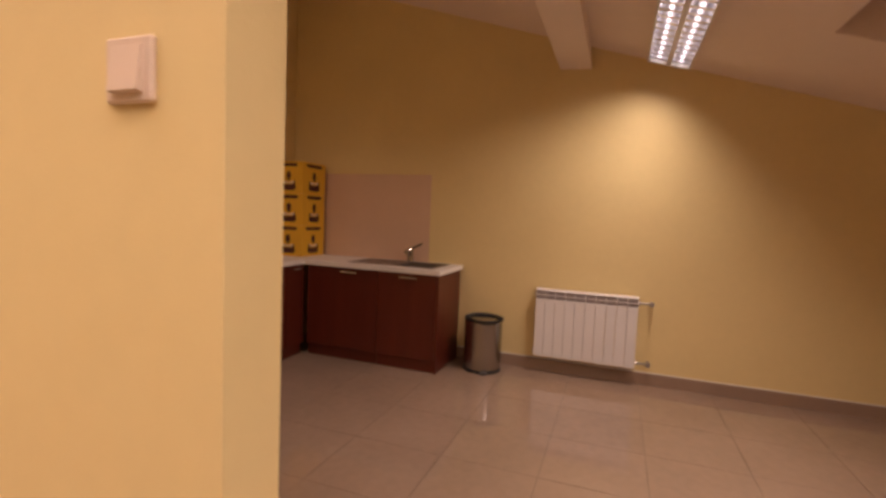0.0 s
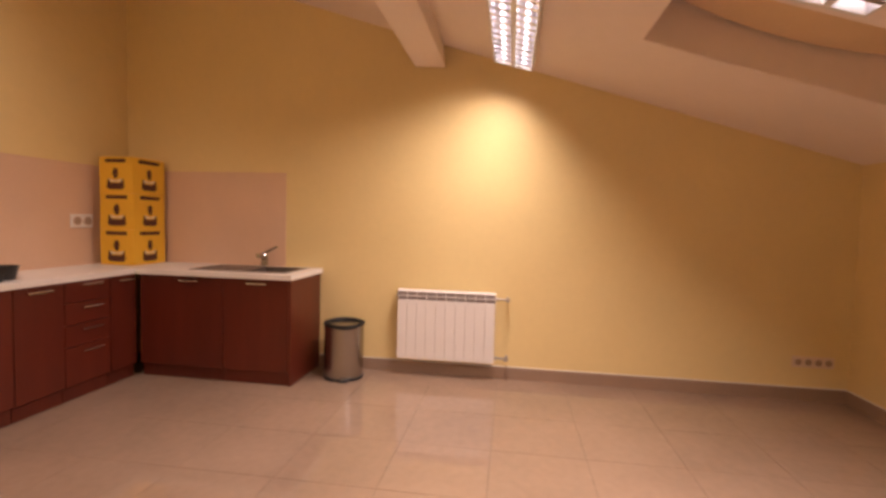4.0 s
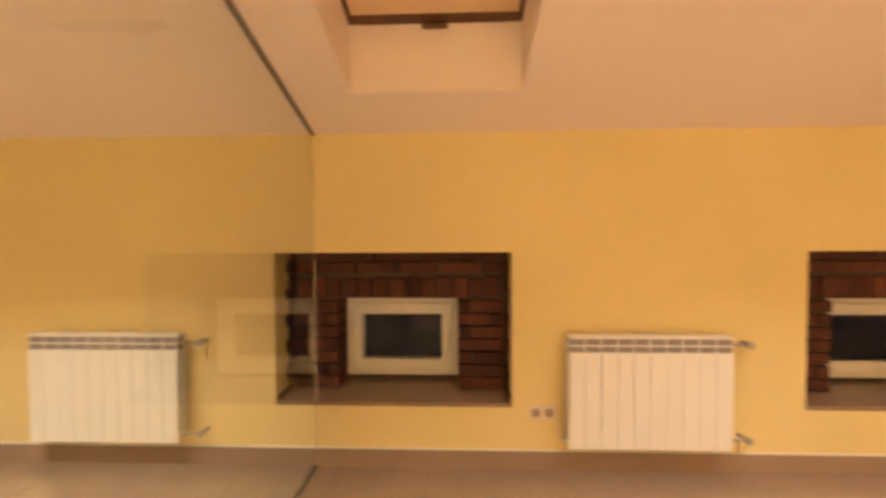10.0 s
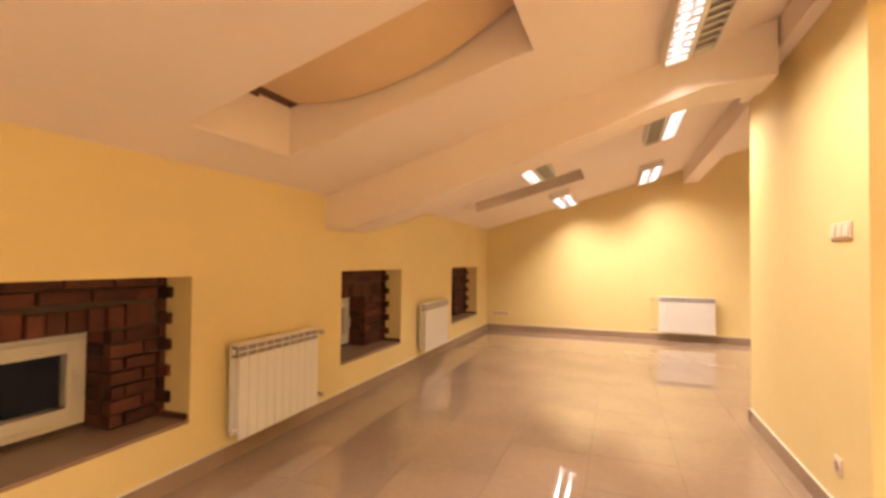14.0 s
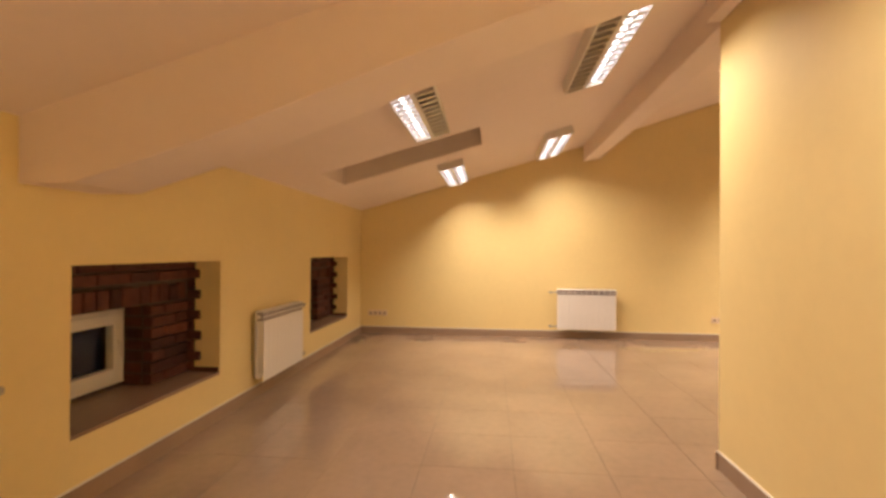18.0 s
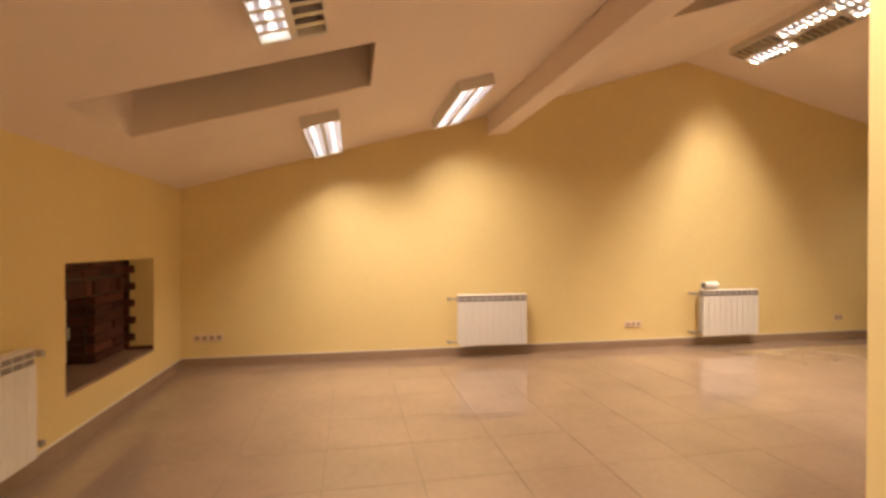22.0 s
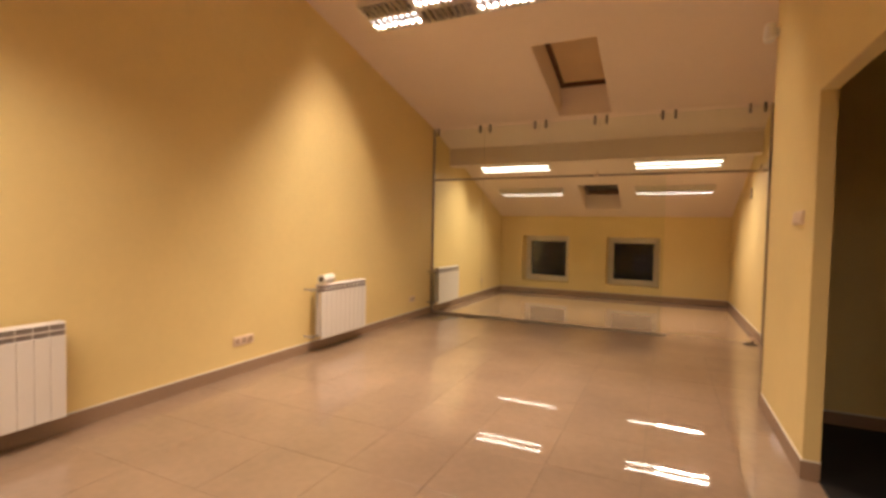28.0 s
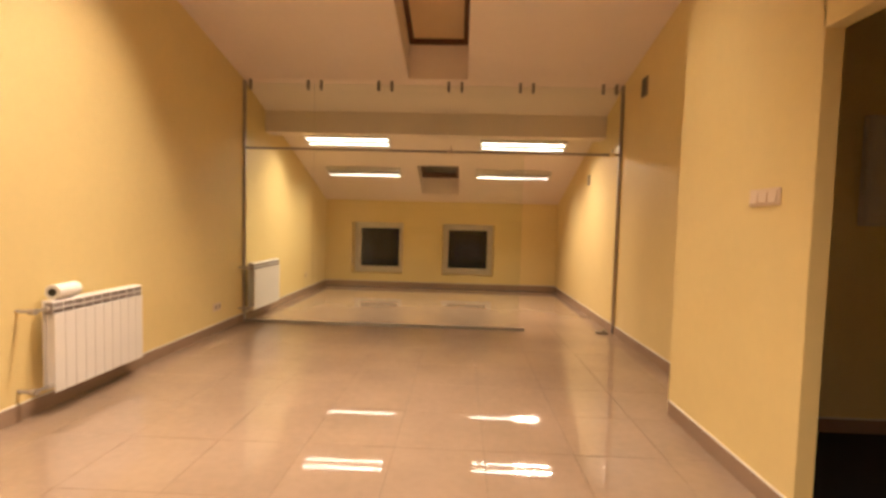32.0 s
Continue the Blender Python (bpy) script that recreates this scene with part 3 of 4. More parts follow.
# ---- windows ----
def window(m, w, h, label, category="window", group="", fw=0.075, sw=0.07):
    """A white plastic window: outer frame, sash, pane, handle. Local x along the wall, +y outwards, base at z = 0."""
    o = thing("window", m, label, category, group)

    def ring(a, b, z0, z1, t, y0, y1):
        bm = bmesh.new()
        box(bm, a, a + t, y0, y1, z0, z1, 0.004)
        box(bm, b - t, b, y0, y1, z0, z1, 0.004)
        box(bm, a + t, b - t, y0, y1, z0, z0 + t, 0.004)
        box(bm, a + t, b - t, y0, y1, z1 - t, z1, 0.004)
        return bm
    part("frame", ring(0, w, 0, h, fw * 0.6, 0.0, 0.07), PVC, o)
    part("sash", ring(fw * 0.5, w - fw * 0.5, fw * 0.5, h - fw * 0.5, sw, -0.018, 0.05), PVC, o)
    g = fw * 0.5 + sw
    part("pane", boxed(g - 0.01, w - g + 0.01, 0.012, 0.030, g - 0.01, h - g + 0.01), PANE, o)
    bm = bmesh.new()
    box(bm, w - fw * 0.5 - sw * 0.65, w - fw * 0.5 - sw * 0.3, -0.03, -0.018, h * 0.45, h * 0.60, 0.003)
    box(bm, w - fw * 0.5 - sw * 0.6, w - fw * 0.5 - sw * 0.35, -0.055, -0.035, h * 0.36, h * 0.56, 0.006)
    tube(bm, (w - fw * 0.5 - sw * 0.48, -0.05, h * 0.54), (w - fw * 0.5 - sw * 0.48, -0.018, h * 0.54), 0.008)
    part("handle", bm, PVC, o, "white window handle")
    return o


for w in WINDOWS:
    window(pose(w + SHIFT[w] + HOLE_A, 0.43, HOLE_LO - 0.01), HOLE_B - HOLE_A, HOLE_HI - HOLE_LO, "small white plastic window in a brick niche, dark outside", group="windows in the brick niches")
for a, b in ((11.02, 12.05), (12.835, 13.87)):
    window(pose(b - 0.003, YS - 0.34, 0.258, 0, 0, 180), b - a - 0.006, 1.019, "white plastic window in the far knee wall, dark outside", group="windows in the far knee wall", fw=0.09, sw=0.07)


# ---- glass partitions ----
def pane(parent, x0, x1, y0, y1, poly=None):
    """One sheet of partition glass."""
    return part("glass_pane", boxed(x0, x1, y0, y1, 0, 1) if poly is None else poly, PARTITION, parent)


GX = 3.737
GEDGE = -2.08
gp = thing("glass_partition", pose(0, 0, 0), "frameless glass partition between kitchen and corridor with dark edge profiles", "glass partition")
poly = [(0.008, 0.012), (GEDGE, 0.012), (GEDGE, ceil_z(GEDGE, GX) - 0.012), (0.008, ceil_z(0, GX) - 0.012)]
pane(gp, 0, 0, 0, 0, prism(bmesh.new(), poly, "x", GX - 0.005, GX + 0.005))
part("edge_profile", boxed(GX - 0.011, GX + 0.011, GEDGE - 0.014, GEDGE - 0.001, 0.0, ceil_z(GEDGE, GX) - 0.02), EDGE, gp, "satin aluminium end profile")
part("ceiling_profile", prism(bmesh.new(), [(0, ceil_z(0, GX) - 0.012), (GEDGE, ceil_z(GEDGE, GX) - 0.012), (GEDGE, ceil_z(GEDGE, GX) + 0.004), (0, ceil_z(0, GX) + 0.004)], "x", GX - 0.014, GX + 0.014), PROFILE, gp)
part("floor_profile", boxed(GX - 0.012, GX + 0.012, GEDGE, -0.014, 0.001, 0.016), PROFILE, gp)

GY = -9.1
gs = thing("glass_wall", pose(0, 0, 0), "tall glass partition with aluminium rail, ceiling clamps and a doorway", "glass partition")
JOINTS = [XE - 0.012, 13.51, 12.66, 11.81, 10.95]
TOP = ceil_z(GY) - 0.05
RAIL = 2.157
for a, b in zip(JOINTS, JOINTS[1:]):
    part("glass_pane", boxed(b + 0.0003, a - 0.0003, GY - 0.005, GY + 0.005, 0.03, RAIL - 0.012), PARTITION, gs)
for a, b in zip(JOINTS, JOINTS[1:]):
    part("glass_pane", boxed(b + 0.0003, a - 0.0003, GY - 0.005, GY + 0.005, RAIL + 0.012, TOP), PARTITION, gs)
part("glass_pane", boxed(9.826, 10.946, GY - 0.005, GY + 0.005, RAIL + 0.012, TOP), PARTITION, gs)
part("rail", boxed(9.826, XE - 0.03, GY - 0.012, GY + 0.012, RAIL - 0.012, RAIL + 0.012), PROFILE, gs, "thin aluminium rail")
part("floor_track", boxed(10.876, XE - 0.03, GY - 0.02, GY + 0.02, 0.0005, 0.03), PROFILE, gs)
part("wall_profile", boxed(XE - 0.03, XE, GY - 0.02, GY + 0.02, 0.0005, TOP + 0.03), EDGE, gs)
part("wall_profile", boxed(9.79, 9.822, GY - 0.02, GY + 0.02, 0.0005, TOP + 0.03), EDGE, gs)
clamp = None
for x in (14.30, 13.585, 13.425, 12.726, 12.564, 11.878, 11.72, 11.02, 10.867, 10.039, 9.884):
    if clamp is None:
        bm = bmesh.new()
        box(bm, -0.015, 0.015, -0.02, 0.02, TOP - 0.075, TOP + 0.045, 0.004)
        tube(bm, (0, -0.03, TOP - 0.045), (0, 0.03, TOP - 0.045), 0.016)
        clamp = part("clamp", bm, PROFILE, gs, "dark glass clamp at the ceiling")
        clamp.matrix_basis = Matrix.Translation((x, GY, 0))
    else:
        again(clamp, gs, Matrix.Translation((x, GY, 0)))
for x in (9.91, 11.84):
    bm = bmesh.new()
    box(bm, x - 0.035, x + 0.035, GY - 0.016, GY + 0.016, RAIL - 0.02, RAIL + 0.022, 0.003)
    tube(bm, (x - 0.01, GY, RAIL + 0.02), (x - 0.01, GY, RAIL + 0.075), 0.008)
    part("patch_fitting", bm, CHROME, gs)
hinge = thing("floor_hinge", pose(9.95, GY, 0.0), "dark steel floor hinge of the missing glass door", "hinge")
part("cover", boxed(-0.09, 0.06, -0.03, 0.03, 0.0, 0.022, 0.004), PROFILE, hinge)
part("pivot", tube(bmesh.new(), (-0.04, 0, 0.02), (-0.04, 0, 0.05), 0.018), PROFILE, hinge)


# ---- switches, sockets and small wall things ----
def socket_row(m, n, label, socket=True, group="sockets above the skirting", plate=None):
    """n square modules in a row on a wall; local +y points into the wall."""
    o = thing("socket_row" if socket else "light_switch", m, label, "socket" if socket else "light switch", group if socket else "")
    w = 0.072
    part("plate", boxed(-n * w / 2 - 0.006, n * w / 2 + 0.006, -0.010, 0.0, -0.042, 0.042, 0.003), plate or SOCKET, o)
    for k in range(n):
        x = (k - (n - 1) / 2) * w
        if socket:
            bm = turned(bmesh.new(), [(0.026, 0), (0.030, 0), (0.030, 0.004), (0.026, 0.004)], 16, pose(x, -0.010, 0, 90, 0, 0))
            part("rim", bm, SOCKET, o)
            # no recess: a flat disc, the well's shade put into its brown colour
            part("well", tube(bmesh.new(), (x, -0.0148, 0), (x, -0.0138, 0), 0.025, n=16), WELL_SHADE, o, "flat disc in the shade colour of a socket well")
        else:
            part("rocker", prism(bmesh.new(), [(-0.010, -0.03), (-0.020, -0.028), (-0.013, 0.03), (-0.010, 0.03)], "x", x - 0.027, x + 0.027), SOCKET, o)
    return o


socket_row(pose(XE, -0.272, 0.315, 0, 0, -90), 4, "row of four ivory sockets above the skirting")
socket_row(pose(XE, -5.287, 0.304, 0, 0, -90), 3, "row of three ivory sockets above the skirting")
socket_row(pose(XE, -8.459, 0.295, 0, 0, -90), 2, "ivory double socket low on the gable wall")
socket_row(pose(XE, -11.5, 0.32, 0, 0, -90), 1, "ivory socket low on the wall behind the glass")
socket_row(pose(0, -0.257, 0.306, 0, 0, 90), 4, "row of four ivory sockets above the kitchen skirting")
socket_row(pose(4.987, 0, 0.315), 2, "ivory double socket below the window niche")
socket_row(pose(8.505, -3.36, 0.30, 0, 0, 180), 1, "single ivory socket low on the wall")
socket_row(pose(8.45, -3.36, 1.458, 0, 0, 180), 3, "triple ivory light switch on the yellow wall", False)
socket_row(pose(10.205, -5.696, 1.455, 0, 0, -90 + 180), 3, "triple ivory light switch on the yellow pier", False)
socket_row(pose(3.792, -3.535, 1.517, 0, 0, 90), 1, "single ivory light switch on the wall end", False)
socket_row(pose(0.515, YK + 0.009, 1.256, 0, 0, 180) @ Matrix.Scale(1.35, 4), 2, "white double socket on the beige backsplash", group="kitchen sockets", plate=RADIATOR)

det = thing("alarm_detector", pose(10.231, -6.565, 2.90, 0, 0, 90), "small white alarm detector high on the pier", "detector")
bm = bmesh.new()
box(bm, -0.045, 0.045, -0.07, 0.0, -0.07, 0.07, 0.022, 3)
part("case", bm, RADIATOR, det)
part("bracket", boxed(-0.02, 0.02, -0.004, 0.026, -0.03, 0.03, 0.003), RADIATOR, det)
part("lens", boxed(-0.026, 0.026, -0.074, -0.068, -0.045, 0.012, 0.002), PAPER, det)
vent = thing("wall_vent", pose(9.79, -8.45, 2.775, 0, 0, 90), "dark ventilation grille high on the wall", "vent")
part("frame", boxed(-0.075, 0.075, -0.012, 0.0, -0.10, 0.10, 0.003), PROFILE, vent)
for k in range(6):
    part("slat", boxed(-0.062, 0.062, -0.018, -0.008, -0.082 + k * 0.03, -0.072 + k * 0.03), BLACK, vent)

small_vent = thing("wall_vent", pose(9.79, -10.5, 1.99, 0, 0, 90), "small dark ventilation grille on the wall behind the glass", "vent")
part("frame", boxed(-0.045, 0.045, -0.012, 0.0, -0.075, 0.075, 0.003), PROFILE, small_vent)
for k in range(5):
    part("slat", boxed(-0.036, 0.036, -0.017, -0.008, -0.062 + k * 0.028, -0.052 + k * 0.028), BLACK, small_vent)
cab = thing("wall_cabinet", pose(8.89, -6.40, 1.34, 0, 0, 180), "white flush wall cabinet with a round no-smoking sign", "wall cabinet")
part("body", boxed(-0.31, 0.31, -0.045, 0.0, 0.0, 0.68, 0.004), BOARD, cab)
part("door", boxed(-0.295, 0.295, -0.055, -0.047, 0.015, 0.665, 0.003), BOARD, cab)
bm = bmesh.new()
turned(bm, [(0.052, 0), (0.07, 0), (0.07, 0.002), (0.052, 0.002)], 28, pose(-0.12, -0.055, 0.40, 90, 0, 0))
part("sign_ring", bm, RED, cab, "red prohibition ring")
part("sign_face", tube(bmesh.new(), (-0.12, -0.0572, 0.40), (-0.12, -0.0578, 0.40), 0.053, n=28), BOARD, cab)
bm = bmesh.new()
box(bm, -0.055, 0.055, -0.0592, -0.0579, -0.007, 0.007)
bmesh.ops.rotate(bm, verts=bm.verts, cent=(0, 0, 0), matrix=Euler((0, radians(45), 0)).to_matrix())
bmesh.ops.translate(bm, verts=bm.verts, vec=(-0.12, 0, 0.40))
part("sign_bar", bm, RED, cab)
part("sign_symbol", boxed(-0.155, -0.085, -0.0586, -0.0576, 0.392, 0.404), BLACK, cab)


# ---- kitchen ----
CX, CY = 0.57, -5.65        # fronts of the two runs
CT = 0.885
def bar_handle(parent, m, w=0.165):
    bm = bmesh.new()
    tube(bm, (-w / 2, -0.028, 0), (w / 2, -0.028, 0), 0.0065, n=8)
    for s in (-1, 1):
        tube(bm, (s * w * 0.42, -0.028, 0), (s * w * 0.42, 0, 0), 0.004, n=6)
    h = part("handle", bm, CHROME, parent, "slim chrome bar handle")
    h.matrix_basis = m
    return h


def base_unit(m, w, fronts, label, depth=0.53):
    """A base cabinet: local x along the front, -y towards the room, back at y = depth."""
    u = thing("base_cabinet", m, label, "kitchen cabinet", "cherry base cabinets")
    bm = bmesh.new()
    box(bm, 0.001, 0.017, 0.0, depth, 0.10, 0.845)
    box(bm, w - 0.017, w - 0.001, 0.0, depth, 0.10, 0.845)
    box(bm, 0.017, w - 0.017, 0.0, depth, 0.10, 0.116)
    box(bm, 0.017, w - 0.017, depth - 0.01, depth, 0.116, 0.845)
    box(bm, 0.017, w - 0.017, 0.0, 0.08, 0.83, 0.845)
    part("body", bm, CHERRY, u)
    part("plinth", boxed(0.001, w - 0.001, 0.012, 0.03, 0.002, 0.10), CHERRY, u)
    for z0, z1, hz, hx in fronts:
        f = part("drawer_front" if len(fronts) > 1 else "door", boxed(0.002, w - 0.002, -0.019, -0.001, z0 + 0.002, z1 - 0.002, 0.0015), CHERRY, u)
        if hz:
            bar_handle(f, Matrix.Translation((hx, -0.019, hz)))
    return u



def door_at(x):
    return [(0.105, 0.845, 0.805, x)]


# run along the gable wall, fronts face east
base_unit(pose(CX, -4.87, 0, 0, 0, 90), 0.55, door_at(0.30), "cherry base cabinet with one door under the sink")
base_unit(pose(CX, -5.60, 0, 0, 0, 90), 0.728, door_at(0.45), "cherry base cabinet with one door next to the corner")
end = thing("end_panel", pose(0, -4.318, 0), "cherry end panel closing the cabinet run", "panel")
part("panel", boxed(0.013, CX - 0.002, -0.001, 0.017, 0.002, 0.845, 0.001), CHERRY, end)
part("edge_strip", boxed(CX - 0.002, CX + 0.015, -0.001, 0.017, 0.002, 0.845, 0.002), CHERRY, end)
# run along the south wall, fronts face north
base_unit(pose(1.965, CY, 0, 0, 0, 180), 0.405, door_at(0.17), "cherry base cabinet with one door beside the stove")
base_unit(pose(1.557, CY, 0, 0, 0, 180), 0.335, door_at(0.15), "narrow cherry base cabinet with one door")
base_unit(pose(1.219, CY, 0, 0, 0, 180), 0.369, [(0.105, 0.385, 0.345, 0.20), (0.385, 0.54, 0.50, 0.20), (0.54, 0.695, 0.655, 0.20), (0.695, 0.845, 0.815, 0.20)], "cherry drawer cabinet with four drawers")
base_unit(pose(0.845, CY, 0, 0, 0, 180), 0.25, door_at(0.14), "narrow cherry corner cabinet door")
top = thing("worktop", pose(0, 0, 0), "white laminate worktop running round the kitchen corner", "worktop")
bm = bmesh.new()
SX0, SX1, SY0, SY1 = 0.10, 0.50, -5.20, -4.40
box(bm, 0.003, 0.62, SY0, -5.62, CT - 0.04, CT)
box(bm, 0.003, SX0, SY0, SY1, CT - 0.04, CT)
box(bm, SX1, 0.62, SY0, SY1, CT - 0.04, CT)
box(bm, 0.003, 0.62, SY1, -4.28, CT - 0.04, CT)
box(bm, 0.003, 1.965, -5.62, YK + 0.003, CT - 0.04, CT)
part("slab", bm, WORKTOP, top)

sink = thing("sink", pose(0, 0, CT), "stainless steel inset sink with drainer in the worktop", "sink")
bm = bmesh.new()
box(bm, 0.08, 0.52, -5.22, -5.19, 0.0005, 0.006)
box(bm, 0.08, 0.52, -4.41, -4.38, 0.0005, 0.006)
box(bm, 0.08, 0.11, -5.19, -4.41, 0.0005, 0.006)
box(bm, 0.49, 0.52, -5.19, -4.41, 0.0005, 0.006)
box(bm, 0.11, 0.49, -5.19, -4.80, -0.012, 0.001)
box(bm, 0.11, 0.49, -4.80, -4.77, -0.012, 0.006)
part("rim", bm, SINK, sink)
bm = bmesh.new()
box(bm, 0.11, 0.49, -4.77, -4.41, -0.165, -0.16)
box(bm, 0.11, 0.115, -4.77, -4.41, -0.16, 0.0)
box(bm, 0.485, 0.49, -4.77, -4.41, -0.16, 0.0)
box(bm, 0.115, 0.485, -4.77, -4.765, -0.16, 0.0)
box(bm, 0.115, 0.485, -4.415, -4.41, -0.16, 0.0)
part("bowl", bm, SINK, sink)
for k in range(6):
    part("drainer_rib", boxed(0.15, 0.45, -5.15 + k * 0.055, -5.135 + k * 0.055, 0.001, 0.005, 0.001), SINK, sink)
tap = thing("kitchen_tap", pose(0.095, -4.79, CT + 0.006) @ Matrix.Scale(1.12, 4), "chrome single-lever kitchen tap behind the sink", "tap")
part("base", tube(bmesh.new(), (0, 0, 0), (0, 0, 0.012), 0.028), CHROME, tap)
part("body", tube(bmesh.new(), (0, 0, 0.012), (0, 0, 0.09), 0.027, 0.024), STEEL, tap)
bm = bmesh.new()
tube(bm, (0, 0, 0.06), (0.15, 0.03, 0.10), 0.015, 0.013)
tube(bm, (0.15, 0.03, 0.108), (0.15, 0.03, 0.078), 0.015)
part("spout", bm, STEEL, tap)
bm = bmesh.new()
tube(bm, (0, 0, 0.090), (0, 0, 0.112), 0.026, 0.018)
tube(bm, (0, 0.0, 0.104), (0.02, 0.115, 0.160), 0.013, 0.009)
part("lever", bm, STEEL, tap)

# backsplash
structure(part("backsplash", boxed(0.0005, 0.009, YK + 0.010, -4.635, CT, 1.728, 0.001), SPLASH), "smooth beige backsplash panel behind the sink", "backsplash")
structure(part("backsplash", boxed(0.0005, 3.40, YK + 0.0005, YK + 0.009, CT, 1.735, 0.001), SPLASH), "smooth beige backsplash panel behind the stove and worktop", "backsplash")
# coffee cartons in the corner
def carton(z, turn, label):
    c = thing("cardboard_box", pose(0.245, -5.955, z, 0, 0, turn), label, "box", "stacked yellow boxes")
    part("carton", boxed(-0.185, 0.185, -0.16, 0.16, 0.0, 0.306, 0.003), YELLOW_BOX, c)
    for m, w in ((pose(0, 0.16, 0, 0, 0, 180), 0.34), (pose(0.185, 0, 0, 0, 0, 90), 0.29)):
        bm = bmesh.new()
        box(bm, -w * 0.34, w * 0.34, -0.0025, -0.0005, 0.258, 0.288)
        s = part("printed_lettering", bm, PRINT, c, "dark unreadable lettering bar")
        s.matrix_basis = m
        bm = bmesh.new()
        prism(bm, [(-0.075, 0.125), (-0.085, 0.045), (-0.06, 0.03), (0.06, 0.03), (0.085, 0.045), (0.075, 0.125), (0.045, 0.085), (-0.045, 0.085)], "y", -0.0025, -0.0005)
        s = part("printed_cup", bm, PRINT, c, "brown printed cup shape")
        s.matrix_basis = m
        bm = bmesh.new()
        prism(bm, [(-0.05, 0.094), (0.05, 0.094), (0.065, 0.122), (0.0, 0.106), (-0.065, 0.122)], "y", -0.0025, -0.0005)
        s = part("printed_rim", bm, PRINT_PALE, c)
        s.matrix_basis = m
        bm = bmesh.new()
        prism(bm, [(-0.022, 0.20), (-0.028, 0.165), (-0.012, 0.125), (0.014, 0.125), (0.026, 0.17), (0.018, 0.205), (0.0, 0.215)], "y", -0.0025, -0.0005)
        s = part("printed_flame", bm, PRINT, c)
        s.matrix_basis = m
    return c


for k in range(3):
    carton(CT + 0.3075 * k, (0, 1.5, -1)[k], "yellow cardboard box with brown cup print, " + ("on the worktop", "mid-stack", "topmost")[k])

# stove
st = thing("gas_stove", pose(2.29, YK + 0.02, 0), "free-standing steel stove with black oven door", "stove")
part("body", boxed(-0.25, 0.25, 0.0, 0.55, 0.08, 0.87, 0.004), BLACK, st)
part("plinth", boxed(-0.24, 0.24, 0.02, 0.50, 0.0, 0.08), BLACK, st)
part("hob", boxed(-0.25, 0.25, 0.0, 0.57, 0.87, 0.89, 0.004), BLACK, st)
part("control_panel", boxed(-0.25, 0.25, 0.55, 0.575, 0.745, 0.868, 0.004), STEEL, st)
part("oven_door", boxed(-0.245, 0.245, 0.55, 0.575, 0.27, 0.738, 0.004), DARK_GLASS, st)
part("drawer", boxed(-0.245, 0.245, 0.55, 0.572, 0.085, 0.262, 0.004), STEEL, st)
bm = bmesh.new()
tube(bm, (-0.20, 0.61, 0.69), (0.20, 0.61, 0.69), 0.010)
for s in (-0.18, 0.18):
    tube(bm, (s, 0.61, 0.69), (s, 0.57, 0.69), 0.008)
part("oven_handle", bm, STEEL, st)
for k in range(6):
    x = -0.205 + k * 0.082
    bm = bmesh.new()
    tube(bm, (x, 0.575, 0.805), (x, 0.60, 0.805), 0.021, 0.018, 16)
    box(bm, x - 0.004, x + 0.004, 0.598, 0.606, 0.790, 0.822)
    part("knob", bm, BLACK, st)
for x in (-0.12, 0.12):
    for y in (0.14, 0.40):
        part("burner", turned(bmesh.new(), [(0.045, 0.888), (0.045, 0.90), (0.03, 0.908), (0.0, 0.909)][:3], 20, Matrix.Translation((x, y, 0))), BLACK, st)
        bm = bmesh.new()
        for a in range(4):
            c, s = math.cos(a * math.pi / 2 + 0.78), math.sin(a * math.pi / 2 + 0.78)
            tube(bm, (x + 0.02 * c, y + 0.02 * s, 0.918), (x + 0.105 * c, y + 0.105 * s, 0.918), 0.004, n=6)
            tube(bm, (x + 0.105 * c, y + 0.105 * s, 0.920), (x + 0.105 * c, y + 0.105 * s, 0.889), 0.004, n=6)
        part("pan_support", bm, BLACK, st)

# things on the worktop
ket = thing("kettle", pose(1.765, -6.06, CT), "black electric kettle with steel panels on the worktop", "kettle")
part("base", turned(bmesh.new(), [(0.098, 0), (0.102, 0.008), (0.098, 0.022)], 28), BLACK, ket)
part("jug", turned(bmesh.new(), [(0.100, 0.022), (0.104, 0.05), (0.100, 0.18), (0.098, 0.262)], 32), BLACK, ket, smooth=True)
for s_, a, b in ((1, -0.085, -0.028), (1, 0.028, 0.085)):
    bm = bmesh.new()
    ring = []
    for k in range(7):
        x = a + (b - a) * k / 6
        ring.append((x, math.sqrt(0.1055 ** 2 - x * x)))
    lo = [bm.verts.new((x, y, 0.05)) for x, y in ring]
    hi = [bm.verts.new((x * 0.95, y * 0.95, 0.24)) for x, y in ring]
    for k in range(6):
        bm.faces.new((lo[k], lo[k + 1], hi[k + 1], hi[k]))
    part("steel_panel", bm, STEEL, ket, "brushed steel panel", smooth=True)
part("lid", turned(bmesh.new(), [(0.099, 0.262), (0.098, 0.274), (0.080, 0.282), (0.02, 0.285), (0.01, 0.286)], 28), BLACK, ket)
bm = bmesh.new()
box(bm, -0.185, -0.160, -0.016, 0.016, 0.07, 0.25, 0.008, 2)
box(bm, -0.180, -0.092, -0.016, 0.016, 0.245, 0.275, 0.008, 2)
box(bm, -0.178, -0.098, -0.016, 0.016, 0.055, 0.085, 0.008, 2)
part("handle", bm, BLACK, ket)
